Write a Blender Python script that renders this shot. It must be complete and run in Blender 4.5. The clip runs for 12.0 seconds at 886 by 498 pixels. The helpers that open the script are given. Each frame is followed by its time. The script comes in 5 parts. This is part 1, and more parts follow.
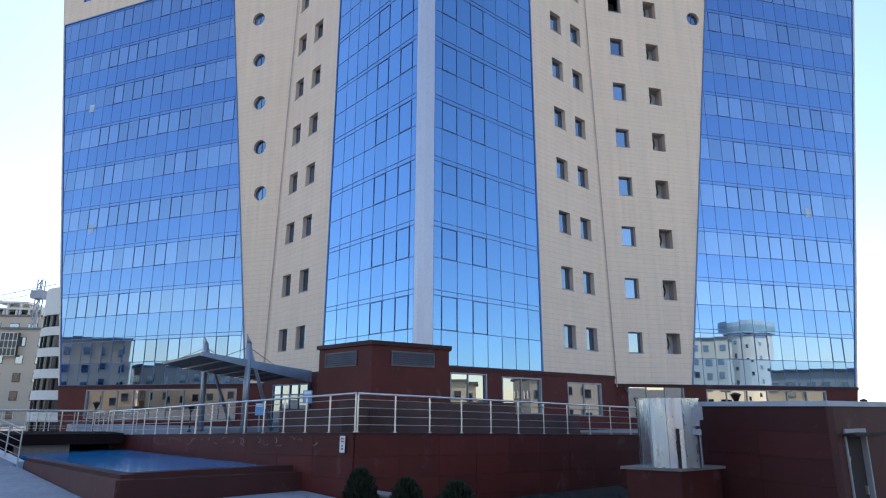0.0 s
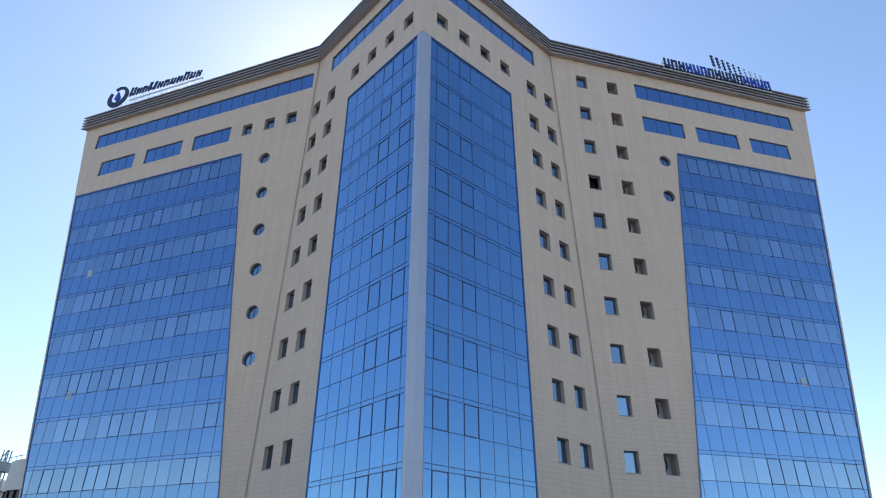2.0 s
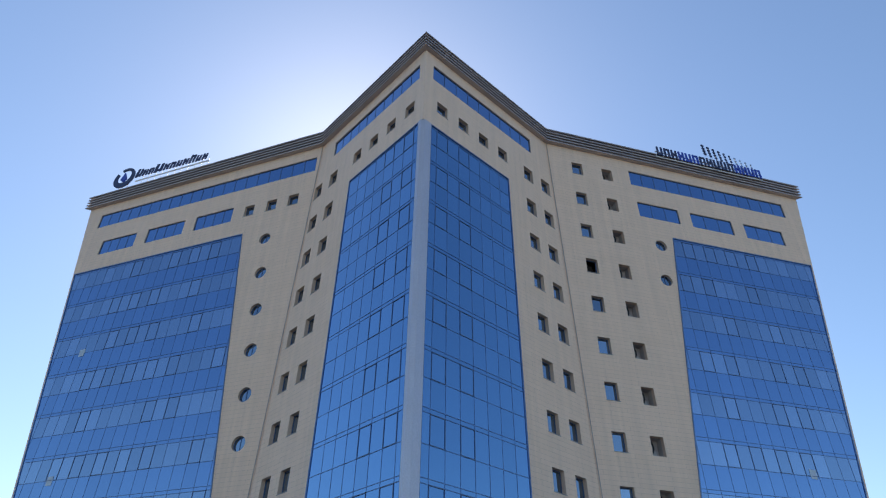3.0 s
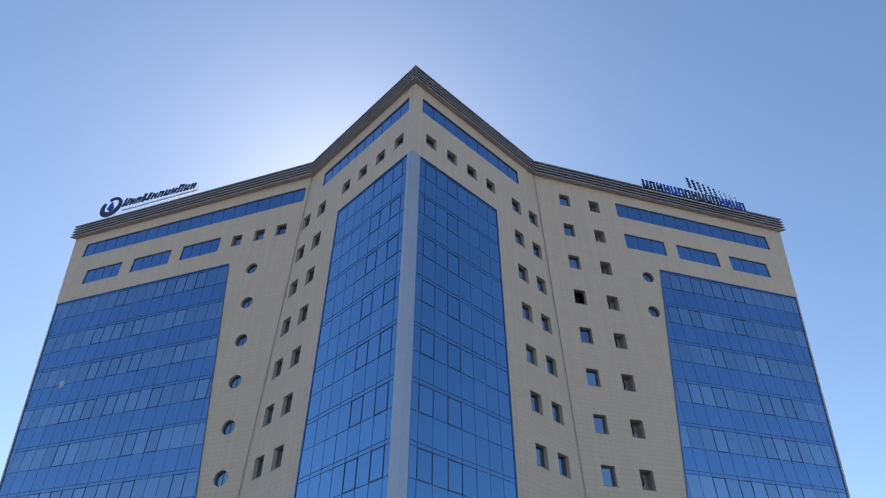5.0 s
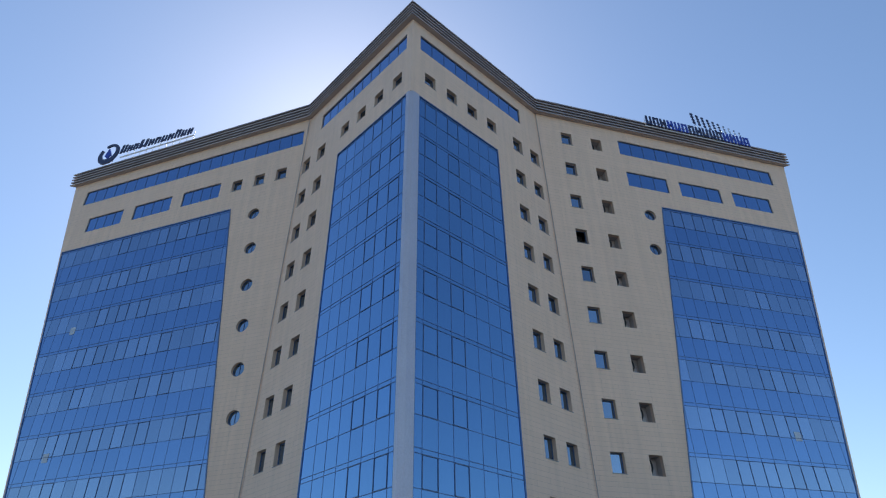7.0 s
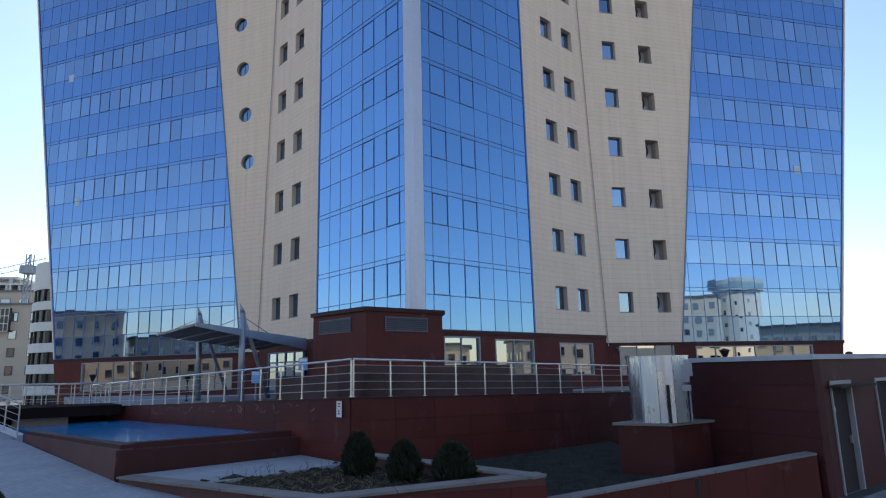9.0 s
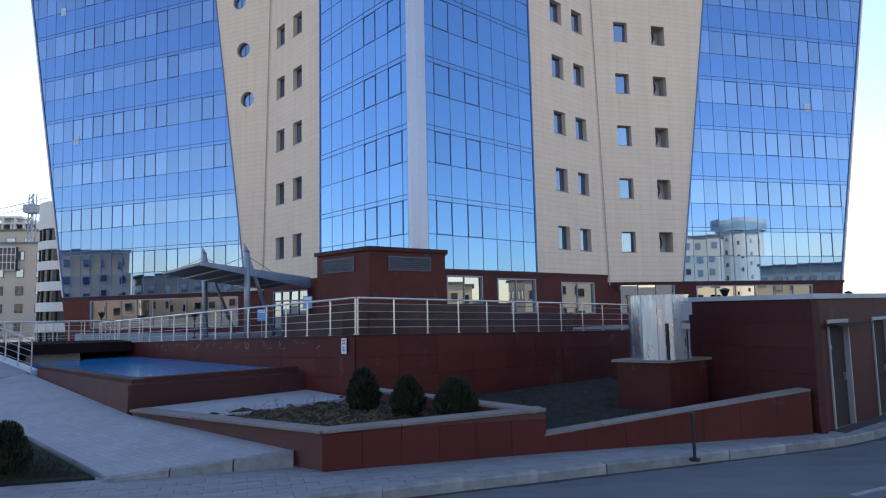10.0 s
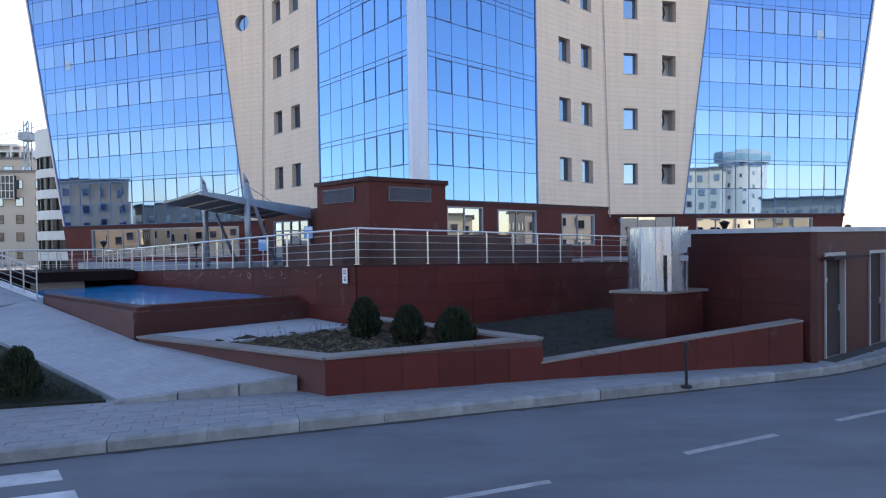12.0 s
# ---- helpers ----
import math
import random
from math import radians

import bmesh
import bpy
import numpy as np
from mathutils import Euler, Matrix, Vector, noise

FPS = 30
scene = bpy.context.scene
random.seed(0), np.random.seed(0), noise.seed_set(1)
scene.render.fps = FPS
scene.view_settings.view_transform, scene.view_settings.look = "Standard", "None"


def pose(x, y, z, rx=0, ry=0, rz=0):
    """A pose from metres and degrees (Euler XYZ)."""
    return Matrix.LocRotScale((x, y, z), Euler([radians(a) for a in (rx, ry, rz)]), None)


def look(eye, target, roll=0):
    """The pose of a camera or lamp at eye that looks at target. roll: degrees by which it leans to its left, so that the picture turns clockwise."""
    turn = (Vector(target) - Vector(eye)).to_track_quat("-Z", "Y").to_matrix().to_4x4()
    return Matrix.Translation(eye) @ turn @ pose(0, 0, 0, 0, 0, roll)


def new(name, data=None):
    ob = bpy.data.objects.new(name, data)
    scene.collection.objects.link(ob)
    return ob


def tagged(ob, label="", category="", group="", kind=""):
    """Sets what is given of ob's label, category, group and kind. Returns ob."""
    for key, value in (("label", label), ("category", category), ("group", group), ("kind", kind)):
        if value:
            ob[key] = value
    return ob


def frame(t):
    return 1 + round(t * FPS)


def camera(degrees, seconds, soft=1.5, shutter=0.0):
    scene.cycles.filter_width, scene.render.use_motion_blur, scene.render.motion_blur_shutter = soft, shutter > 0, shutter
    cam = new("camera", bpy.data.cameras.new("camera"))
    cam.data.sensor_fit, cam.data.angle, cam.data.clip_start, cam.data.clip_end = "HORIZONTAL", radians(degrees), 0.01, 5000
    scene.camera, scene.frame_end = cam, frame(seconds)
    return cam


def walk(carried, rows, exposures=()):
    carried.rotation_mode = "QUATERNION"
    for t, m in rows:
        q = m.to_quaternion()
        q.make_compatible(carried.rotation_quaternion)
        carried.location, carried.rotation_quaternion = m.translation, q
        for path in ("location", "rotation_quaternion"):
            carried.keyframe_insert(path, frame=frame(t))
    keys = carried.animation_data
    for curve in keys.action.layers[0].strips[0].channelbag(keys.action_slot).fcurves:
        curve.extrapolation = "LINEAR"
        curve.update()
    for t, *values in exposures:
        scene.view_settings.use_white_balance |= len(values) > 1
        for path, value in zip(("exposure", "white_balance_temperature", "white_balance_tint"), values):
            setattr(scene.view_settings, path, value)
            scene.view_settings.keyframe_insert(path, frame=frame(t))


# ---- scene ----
# ---------------------------------------------------------------- camera
cam = camera(71.2, 12.0, soft=1.15)
EYE = (0.0, 0.0, 2.65)
ROWS = [  # seconds, yaw, pitch, roll
    (0, -0.02, 14.37, -0.21), (0.5, -0.33, 18.65, -0.28), (1, -0.14, 22.36, 0.0), (1.5, -0.70, 25.79, -0.40),
    (2, -0.88, 29.68, -0.24), (2.5, -1.0, 33.12, -0.28), (3, -1.35, 37.25, -0.63), (3.5, -1.99, 40.25, -1.09),
    (5.5, -2.39, 39.89, 0.18), (6, -2.14, 39.14, 0.37), (6.5, -1.91, 37.65, 0.47), (8.3, -0.78, 20.01, 0.58),
    (8.5, -0.75, 17.04, 0.49), (9, -0.52, 11.12, 1.30), (9.5, -0.44, 7.5, 1.19), (10, -0.27, 5.55, 1.20),
    (10.5, -0.31, 3.48, 0.83), (11, -0.34, 1.29, 0.82), (11.5, -0.43, -0.28, 0.87), (12, -0.26, -0.83, 0.87)]
EXPOSURES = [(0, 1.0, 6750, 13), (1, 0.68, 6600, 12), (2, 0.45, 6550, 10), (3.5, 0.15, 6450, 9), (6.5, 0.08, 6400, 9), (8.5, 0.42, 6600, 12), (9.0, 0.58, 6750, 13), (9.5, 0.77, 6900, 15), (10.5, 1.07, 6900, 16), (12, 1.32, 6880, 17)]
walk(cam, [(t, pose(*EYE, 90 + p, r, y)) for t, y, p, r in ROWS], EXPOSURES)

# ---------------------------------------------------------------- light
SUN_AZ, SUN_EL = -10.0, 43.0          # degrees from +y towards +x, and up: behind the building
world = bpy.data.worlds.new("sky")
scene.world = world
world.use_nodes = True
wn = world.node_tree.nodes
sky = wn.new("ShaderNodeTexSky")
sky.sky_type, sky.sun_disc = "NISHITA", False
sky.sun_elevation, sky.sun_rotation = radians(SUN_EL), radians(SUN_AZ)
sky.altitude, sky.air_density, sky.dust_density, sky.ozone_density = 0, 1.1, 0.30, 3.2
wn["Background"].inputs["Strength"].default_value = 0.15
world.node_tree.links.new(sky.outputs["Color"], wn["Background"].inputs["Color"])
sun_data = bpy.data.lights.new("sun", "SUN")
sun_data.energy, sun_data.angle, sun_data.color = 3.2, radians(0.5), (1.0, 0.94, 0.85)
sun = new("sun", sun_data)
to_sun = Vector((math.sin(radians(SUN_AZ)) * math.cos(radians(SUN_EL)), math.cos(radians(SUN_AZ)) * math.cos(radians(SUN_EL)), math.sin(radians(SUN_EL))))
sun.matrix_basis = look(to_sun * 200, (0, 0, 0))

# ---------------------------------------------------------------- materials


class Nodes:
    """A small builder for node materials."""

    def __init__(self, name):
        self.mat = bpy.data.materials.new(name)
        self.mat.use_nodes = True
        self.tree = self.mat.node_tree
        self.bsdf = self.tree.nodes["Principled BSDF"]

    def add(self, kind, **values):
        node = self.tree.nodes.new(kind)
        for key, value in values.items():
            node.inputs[key.replace("_", " ")].default_value = value
        return node

    def link(self, a, b):
        self.tree.links.new(a, b)

    def coords(self, space="Object", scale=(1, 1, 1)):
        tc, mp = self.add("ShaderNodeTexCoord"), self.add("ShaderNodeMapping")
        mp.inputs["Scale"].default_value = scale
        self.link(tc.outputs[space], mp.inputs["Vector"])
        return mp.outputs["Vector"]

    def noise(self, vec, scale, detail=4, rough=0.55):
        n = self.add("ShaderNodeTexNoise", Scale=scale, Detail=detail, Roughness=rough)
        self.link(vec, n.inputs["Vector"])
        return n.outputs["Fac"]

    def ramp(self, fac, *stops):
        r = self.add("ShaderNodeValToRGB")
        els = r.color_ramp.elements
        while len(els) < len(stops):
            els.new(0.5)
        for e, (p, c) in zip(els, stops):
            e.position, e.color = p, (*c, 1) if len(c) == 3 else c
        self.link(fac, r.inputs["Fac"])
        return r.outputs["Color"]

    def mix(self, fac, a, b, mode="MIX"):
        m = self.tree.nodes.new("ShaderNodeMix")
        m.data_type, m.blend_type = "RGBA", mode
        for value, slot in ((fac, m.inputs[0]), (a, m.inputs[6]), (b, m.inputs[7])):
            if isinstance(value, (int, float)):
                slot.default_value = value
            elif isinstance(value, tuple):
                slot.default_value = (*value, 1)
            else:
                self.link(value, slot)
        return m.outputs[2]

    def bump(self, height, strength=0.3, distance=0.01):
        b = self.add("ShaderNodeBump", Strength=strength, Distance=distance)
        self.link(height, b.inputs["Height"])
        self.link(b.outputs["Normal"], self.bsdf.inputs["Normal"])

    def base(self, value):
        if isinstance(value, tuple):
            self.bsdf.inputs["Base Color"].default_value = (*value, 1)
        else:
            self.link(value, self.bsdf.inputs["Base Color"])

    def set(self, rough=0.6, metal=0.0, spec=0.5):
        self.bsdf.inputs["Roughness"].default_value = rough
        self.bsdf.inputs["Metallic"].default_value = metal
        self.bsdf.inputs["Specular IOR Level"].default_value = spec
        return self.mat


def shade(c, k):
    return tuple(min(1.0, v * k) for v in c)


def worn(name, colour, rough=0.6, metal=0.0, fine=40.0, coarse=1.2, spread=0.18, relief=0.15, vary=0.0):
    """A plain surface with grain, broad stains and, where wanted, a shift from piece to piece."""
    n = Nodes(name)
    v = n.coords("Object")
    broad = n.ramp(n.noise(v, coarse, 5, 0.6), (0.3, shade(colour, 1 - spread)), (0.7, shade(colour, 1 + spread)))
    grain = n.noise(v, fine, 3, 0.6)
    col = n.mix(0.25, broad, n.ramp(grain, (0.3, shade(colour, 0.7)), (0.7, shade(colour, 1.25))))
    if vary:
        info = n.add("ShaderNodeObjectInfo")
        k = n.ramp(info.outputs["Random"], (0, (1 - vary,) * 3), (1, (1 + 0.0,) * 3))
        col = n.mix(1.0, col, k, "MULTIPLY")
    n.base(col)
    n.bump(grain, relief, 0.004)
    return n.set(rough, metal)


def cladding_tan():
    """Beige composite boards: long courses with fine joints, faint streaks below."""
    n = Nodes("tan_cladding")
    uv = n.coords("UV")
    br = n.add("ShaderNodeTexBrick", Scale=1.0, Mortar_Size=0.009, Brick_Width=2.4, Row_Height=0.3, Mortar_Smooth=0.3, Bias=0.0)
    br.inputs["Color1"].default_value = (0.89, 0.665, 0.505, 1)
    br.inputs["Color2"].default_value = (0.86, 0.64, 0.48, 1)
    br.inputs["Mortar"].default_value = (0.64, 0.48, 0.365, 1)
    n.link(uv, br.inputs["Vector"])
    streak = n.noise(n.coords("UV", (1.6, 0.06, 1)), 1.5, 5, 0.65)
    dirt = n.ramp(streak, (0.35, (0.93, 0.925, 0.92)), (0.62, (1.02, 1.01, 1.0)))
    n.base(n.mix(1.0, br.outputs["Color"], dirt, "MULTIPLY"))
    inv = n.add("ShaderNodeMath")
    inv.operation = "SUBTRACT"
    inv.inputs[0].default_value = 1.0
    n.link(br.outputs["Fac"], inv.inputs[1])
    n.bump(inv.outputs[0], 0.5, 0.012)
    return n.set(0.55)


def mirror_glass(name, tint, haze, rough=0.015, vary=0.12):
    """Coated blue facade glass: a tinted mirror with a little of the pale interior in it."""
    n = Nodes(name)
    info = n.add("ShaderNodeObjectInfo")
    k = n.ramp(info.outputs["Random"], (0, shade(tint, 1 - vary)), (1, shade(tint, 1 + vary * 0.5)))
    n.base(k)
    wave = n.noise(n.coords("Object"), 0.9, 1, 0.4)
    n.bump(wave, 0.035, 0.05)
    n.set(rough, 1.0)
    inside = n.add("ShaderNodeBsdfDiffuse")
    pale = n.ramp(info.outputs["Random"], (0.0, shade(haze, 0.5)), (0.6, haze), (1.0, shade(haze, 1.8)))
    n.link(pale, inside.inputs["Color"])
    mixer = n.add("ShaderNodeMixShader")
    mixer.inputs[0].default_value = 0.10
    out = n.tree.nodes["Material Output"]
    n.link(n.bsdf.outputs[0], mixer.inputs[1])
    n.link(inside.outputs[0], mixer.inputs[2])
    n.link(mixer.outputs[0], out.inputs["Surface"])
    return n.mat


def asphalt():
    n = Nodes("asphalt")
    v = n.coords("Object")
    patches = n.ramp(n.noise(v, 0.35, 6, 0.62), (0.3, (0.098, 0.106, 0.128)), (0.7, (0.160, 0.172, 0.204)))
    grit = n.noise(v, 120, 2, 0.6)
    col = n.mix(0.35, patches, n.ramp(grit, (0.3, (0.03, 0.03, 0.032)), (0.75, (0.17, 0.17, 0.17))))
    oil = n.ramp(n.noise(n.coords("Object", (0.25, 1, 1)), 0.9, 6, 0.7), (0.32, (0.72, 0.72, 0.73)), (0.58, (1.04, 1.04, 1.04)))
    n.base(n.mix(1.0, col, oil, "MULTIPLY"))
    n.bump(grit, 0.5, 0.006)
    return n.set(0.8)


def stained_red(name="red_cladding", colour=(0.105, 0.0205, 0.0165)):
    """Brick-red wall boards, weathered with pale lime runs."""
    n = Nodes(name)
    v = n.coords("Object")
    info = n.add("ShaderNodeObjectInfo")
    broad = n.ramp(n.noise(v, 0.8, 5, 0.6), (0.3, shade(colour, 0.8)), (0.72, shade(colour, 1.18)))
    tone = n.ramp(info.outputs["Random"], (0, (0.86, 0.86, 0.88)), (1, (1.08, 1.05, 1.03)))
    col = n.mix(1.0, broad, tone, "MULTIPLY")
    lime = n.ramp(n.noise(n.coords("Object", (1.4, 1.4, 1.0)), 1.1, 7, 0.68), (0.60, (0, 0, 0)), (0.78, (0.38, 0.38, 0.38)))
    n.base(n.mix(lime, col, (0.26, 0.19, 0.18)))
    grain = n.noise(v, 70, 3)
    n.bump(grain, 0.15, 0.003)
    return n.set(0.58, 0.0, 0.22)


def streaked_zinc():
    """Galvanised sheet with upright streaks and slight dents."""
    n = Nodes("galvanised_sheet")
    streak = n.noise(n.coords("Object", (4, 4, 0.25)), 1.6, 5, 0.55)
    n.base(n.ramp(streak, (0.30, (0.42, 0.45, 0.51)), (0.5, (0.52, 0.56, 0.62)), (0.72, (0.66, 0.70, 0.76))))
    gloss = n.ramp(n.noise(n.coords("Object", (3, 3, 0.6)), 2.0, 4), (0.35, (0.2, 0.2, 0.2)), (0.65, (0.42, 0.42, 0.42)))
    n.set(0.3, 0.88)
    n.link(gloss, n.bsdf.inputs["Roughness"])
    n.bump(n.noise(n.coords("Object", (4, 4, 0.8)), 1.3, 3), 0.25, 0.03)
    return n.mat


def soil_mat(name, a, b, scale=14):
    n = Nodes(name)
    v = n.coords("Object")
    f = n.noise(v, scale, 8, 0.75)
    n.base(n.ramp(f, (0.3, a), (0.72, b)))
    n.bump(f, 1.0, 0.05)
    return n.set(0.95)


def path_paving():
    """Small bluish-grey concrete pavers, 20 by 10 cm, with faint sandy joints."""
    n = Nodes("small_pavers")
    v = n.coords("Object")
    br = n.add("ShaderNodeTexBrick", Scale=1.0, Mortar_Size=0.006, Brick_Width=0.21, Row_Height=0.105, Mortar_Smooth=0.4, Bias=0.0)
    br.inputs["Color1"].default_value = (0.305, 0.308, 0.33, 1)
    br.inputs["Color2"].default_value = (0.345, 0.348, 0.37, 1)
    br.inputs["Mortar"].default_value = (0.265, 0.265, 0.28, 1)
    turned = n.add("ShaderNodeMapping")
    turned.inputs["Rotation"].default_value = (0, 0, radians(38))
    n.link(v, turned.inputs["Vector"])
    n.link(turned.outputs["Vector"], br.inputs["Vector"])
    stains = n.ramp(n.noise(v, 0.9, 6, 0.65), (0.3, (0.86, 0.86, 0.86)), (0.66, (1.04, 1.04, 1.04)))
    n.base(n.mix(1.0, br.outputs["Color"], stains, "MULTIPLY"))
    n.bump(n.noise(v, 50, 3), 0.3, 0.004)
    return n.set(0.85)


def clod_soil():
    """Dark crumbly soil with straw-coloured withered patches."""
    n = Nodes("clod_soil")
    v = n.coords("Object")
    f = n.noise(v, 11, 8, 0.75)
    earth = n.ramp(f, (0.32, (0.006, 0.0055, 0.005)), (0.7, (0.075, 0.055, 0.036)))
    straw = n.ramp(n.noise(n.coords("Object", (1, 2.2, 1)), 4.5, 6, 0.7), (0.50, (0, 0, 0)), (0.62, (0.75, 0.75, 0.75)))
    n.base(n.mix(straw, earth, n.ramp(n.noise(v, 60, 3), (0.3, (0.06, 0.045, 0.025)), (0.7, (0.23, 0.18, 0.10)))))
    n.bump(f, 1.0, 0.06)
    return n.set(0.95, 0.0, 0.2)


def water_mat():
    n = Nodes("pool_water")
    v = n.coords("Object")
    n.base(n.ramp(n.noise(v, 0.5, 3), (0.3, (0.014, 0.20, 0.45)), (0.7, (0.022, 0.28, 0.58))))
    n.bump(n.noise(n.coords("Object", (1, 3, 1)), 3.0, 3), 0.05, 0.03)
    return n.set(0.12, 0.0, 0.32)


TAN = cladding_tan()
GLASS_VISION = mirror_glass("vision_glass", (0.255, 0.38, 0.575), (0.16, 0.21, 0.32), 0.015, 0.10)
GLASS_SPANDREL = mirror_glass("spandrel_glass", (0.195, 0.335, 0.585), (0.02, 0.05, 0.12), 0.02, 0.04)
GLASS_PROW = mirror_glass("prow_glass", (0.19, 0.365, 0.605), (0.03, 0.07, 0.14), 0.015, 0.05)
GLASS_PLAIN = mirror_glass("window_glass", (0.27, 0.36, 0.47), (0.05, 0.06, 0.08), 0.01, 0.25)
GLASS_SHOP = mirror_glass("shop_glass", (0.50, 0.53, 0.56), (0.05, 0.05, 0.05), 0.01, 0.1)
FRAME = worn("dark_aluminium", (0.10, 0.15, 0.26), 0.4, 0.5, 30, 0.6, 0.1)
GRID = worn("blue_aluminium_grid", (0.11, 0.185, 0.345), 0.35, 0.6, 30, 0.6, 0.08, 0.02)
VENT = worn("dark_grey_louvre", (0.10, 0.10, 0.115), 0.5, 0.2)
CREAM = worn("cream_render", (0.84, 0.72, 0.53), 0.85, 0, 8, 0.08, 0.1)
BED_SOIL = soil_mat("dark_bed_soil", (0.004, 0.0045, 0.0035), (0.033, 0.030, 0.021), 8)
GUTTER = worn("gutter_dirt", (0.045, 0.042, 0.04), 0.9, 0, 30, 2.0, 0.35)
PIER = worn("grey_aluminium_panel", (0.56, 0.56, 0.64), 0.38, 0.35, 12, 0.2, 0.06, 0.05)
RED = stained_red()
# same red cladding, its colour lowered for the shade round the kiosk
RED_SHADED = stained_red("shaded_red_cladding", (0.074, 0.0185, 0.0165))
# paler red for left-facing walls: the light on them is in the colour
RED_STONE_LIT = stained_red("lit_red_brown_stone", (0.135, 0.058, 0.052))
RED_DARK = stained_red("red_coping", (0.064, 0.0185, 0.0165))
CORNICE = worn("brown_louvre_metal", (0.46, 0.39, 0.365), 0.5, 0.3, 20, 0.5, 0.15)
PARAPET = worn("dark_brown_parapet", (0.10, 0.08, 0.075), 0.7, 0.1)
ROOFING = worn("grey_roofing", (0.18, 0.18, 0.18), 0.9)
WHITE = worn("white_paint", (0.74, 0.75, 0.76), 0.45, 0, 30, 1.0, 0.08)
FRAME_LIGHT = worn("grey_window_frame", (0.34, 0.33, 0.33), 0.5)
DARK = worn("dark_recess", (0.025, 0.022, 0.022), 0.9)
STEEL = worn("brushed_steel", (0.62, 0.61, 0.60), 0.3, 0.9, 60, 2, 0.08)
ZINC = streaked_zinc()
GREY_METAL = worn("grey_painted_steel", (0.27, 0.29, 0.33), 0.4, 0.35, 30, 1, 0.1)
STEEL_GREY = worn("pale_grey_steel", (0.34, 0.36, 0.41), 0.4, 0.4, 20, 1, 0.08)
BLACK_METAL = worn("black_painted_steel", (0.02, 0.02, 0.022), 0.45, 0.2)
ASPHALT = asphalt()
KERB = worn("concrete_kerb", (0.265, 0.265, 0.265), 0.85, 0, 45, 3.0, 0.42, 0.6, 0.22)
PAVER = worn("concrete_paver", (0.245, 0.245, 0.26), 0.85, 0, 50, 1.6, 0.16, 0.35, 0.14)
JOINT = worn("sandy_joint", (0.18, 0.178, 0.18), 0.95)
SLAB = worn("pale_paving", (0.30, 0.295, 0.305), 0.8, 0, 45, 1.0, 0.14, 0.3, 0.06)
PATH = path_paving()
COPING = worn("stone_coping", (0.225, 0.195, 0.18), 0.8, 0, 50, 2.0, 0.2, 0.3, 0.1)
PAINT_WORN = worn("rubbed_road_paint", (0.29, 0.29, 0.295), 0.8, 0, 35, 3.0, 0.45, 0.3)
PAINT = worn("road_paint", (0.42, 0.42, 0.425), 0.75, 0, 35, 3.0, 0.4, 0.3)
SOIL = soil_mat("dry_soil", (0.008, 0.007, 0.006), (0.115, 0.085, 0.055), 9)
TURF = soil_mat("dark_turf", (0.006, 0.008, 0.005), (0.026, 0.032, 0.015), 14)
EARTH = soil_mat("far_ground", (0.10, 0.095, 0.085), (0.17, 0.16, 0.14), 0.15)
WATER = water_mat()
CLODS = clod_soil()
LEAF = worn("dark_conifer_leaf", (0.016, 0.024, 0.010), 0.7, 0, 20, 3, 0.35, 0.2)
BARK = worn("grey_bark", (0.085, 0.065, 0.05), 0.9)
SIGN_NAVY = worn("navy_sign_plastic", (0.018, 0.028, 0.09), 0.4, 0, 30, 1, 0.05)
SIGN_BLUE = worn("blue_sign_plastic", (0.02, 0.06, 0.42), 0.4, 0, 30, 1, 0.05)
LEAF_STRAW = worn("dry_stalk", (0.20, 0.155, 0.095), 0.9, 0, 20, 2.0, 0.5)
LEAF_DULL = worn("dull_grass_blade", (0.045, 0.042, 0.024), 0.9, 0, 20, 2.0, 0.4)
LEAF_TURF = worn("turf_blade", (0.016, 0.024, 0.010), 0.9, 0, 20, 1.5, 0.45)
BRIDGE = worn("black_brown_deck_and_void", (0.018, 0.010, 0.0095), 1.0)
BRIDGE.node_tree.nodes["Principled BSDF"].inputs["Specular IOR Level"].default_value = 0.08
SHUT = worn("dark_brown_door", (0.036, 0.021, 0.019), 0.9, 0.0, 30, 2, 0.15)
TOWER_GLASS = worn("dark_tower_glazing", (0.022, 0.022, 0.028), 0.25)
BROWN_TRIM = worn("brown_window_frame", (0.11, 0.07, 0.05), 0.6)
UMBER = worn("warm_brown_render", (0.68, 0.47, 0.30), 0.85, 0, 8, 0.08, 0.18)
BEIGE = worn("beige_render", (0.52, 0.45, 0.37), 0.85, 0, 8, 0.08, 0.12)
OCHRE = worn("ochre_render", (0.84, 0.68, 0.45), 0.85, 0, 8, 0.08, 0.1)
PALE = worn("pale_render", (0.72, 0.70, 0.66), 0.8, 0, 8, 0.08, 0.08)
TERRACOTTA = worn("orange_render", (0.62, 0.15, 0.06), 0.8, 0, 8, 0.08, 0.1)
BRICKISH = worn("dull_brown_render", (0.25, 0.19, 0.15), 0.85, 0, 8, 0.08, 0.12)
GREENISH = worn("green_sign_band", (0.42, 0.52, 0.42), 0.6)
FAR_GLASS = mirror_glass("far_window_glass", (0.26, 0.29, 0.34), (0.05, 0.05, 0.055), 0.05)
DOOR = worn("dark_grey_door", (0.085, 0.08, 0.082), 0.5, 0.2, 30, 2, 0.12)

# ---------------------------------------------------------------- builders


def world_of(ob):
    return (world_of(ob.parent) if ob.parent else Matrix()) @ ob.matrix_basis


def thing(name, at, label, category, group="", kind=""):
    ob = new(name)
    ob.empty_display_size = 0.2
    ob.matrix_basis = Matrix.Translation(at)
    return tagged(ob, label, category, group, kind)


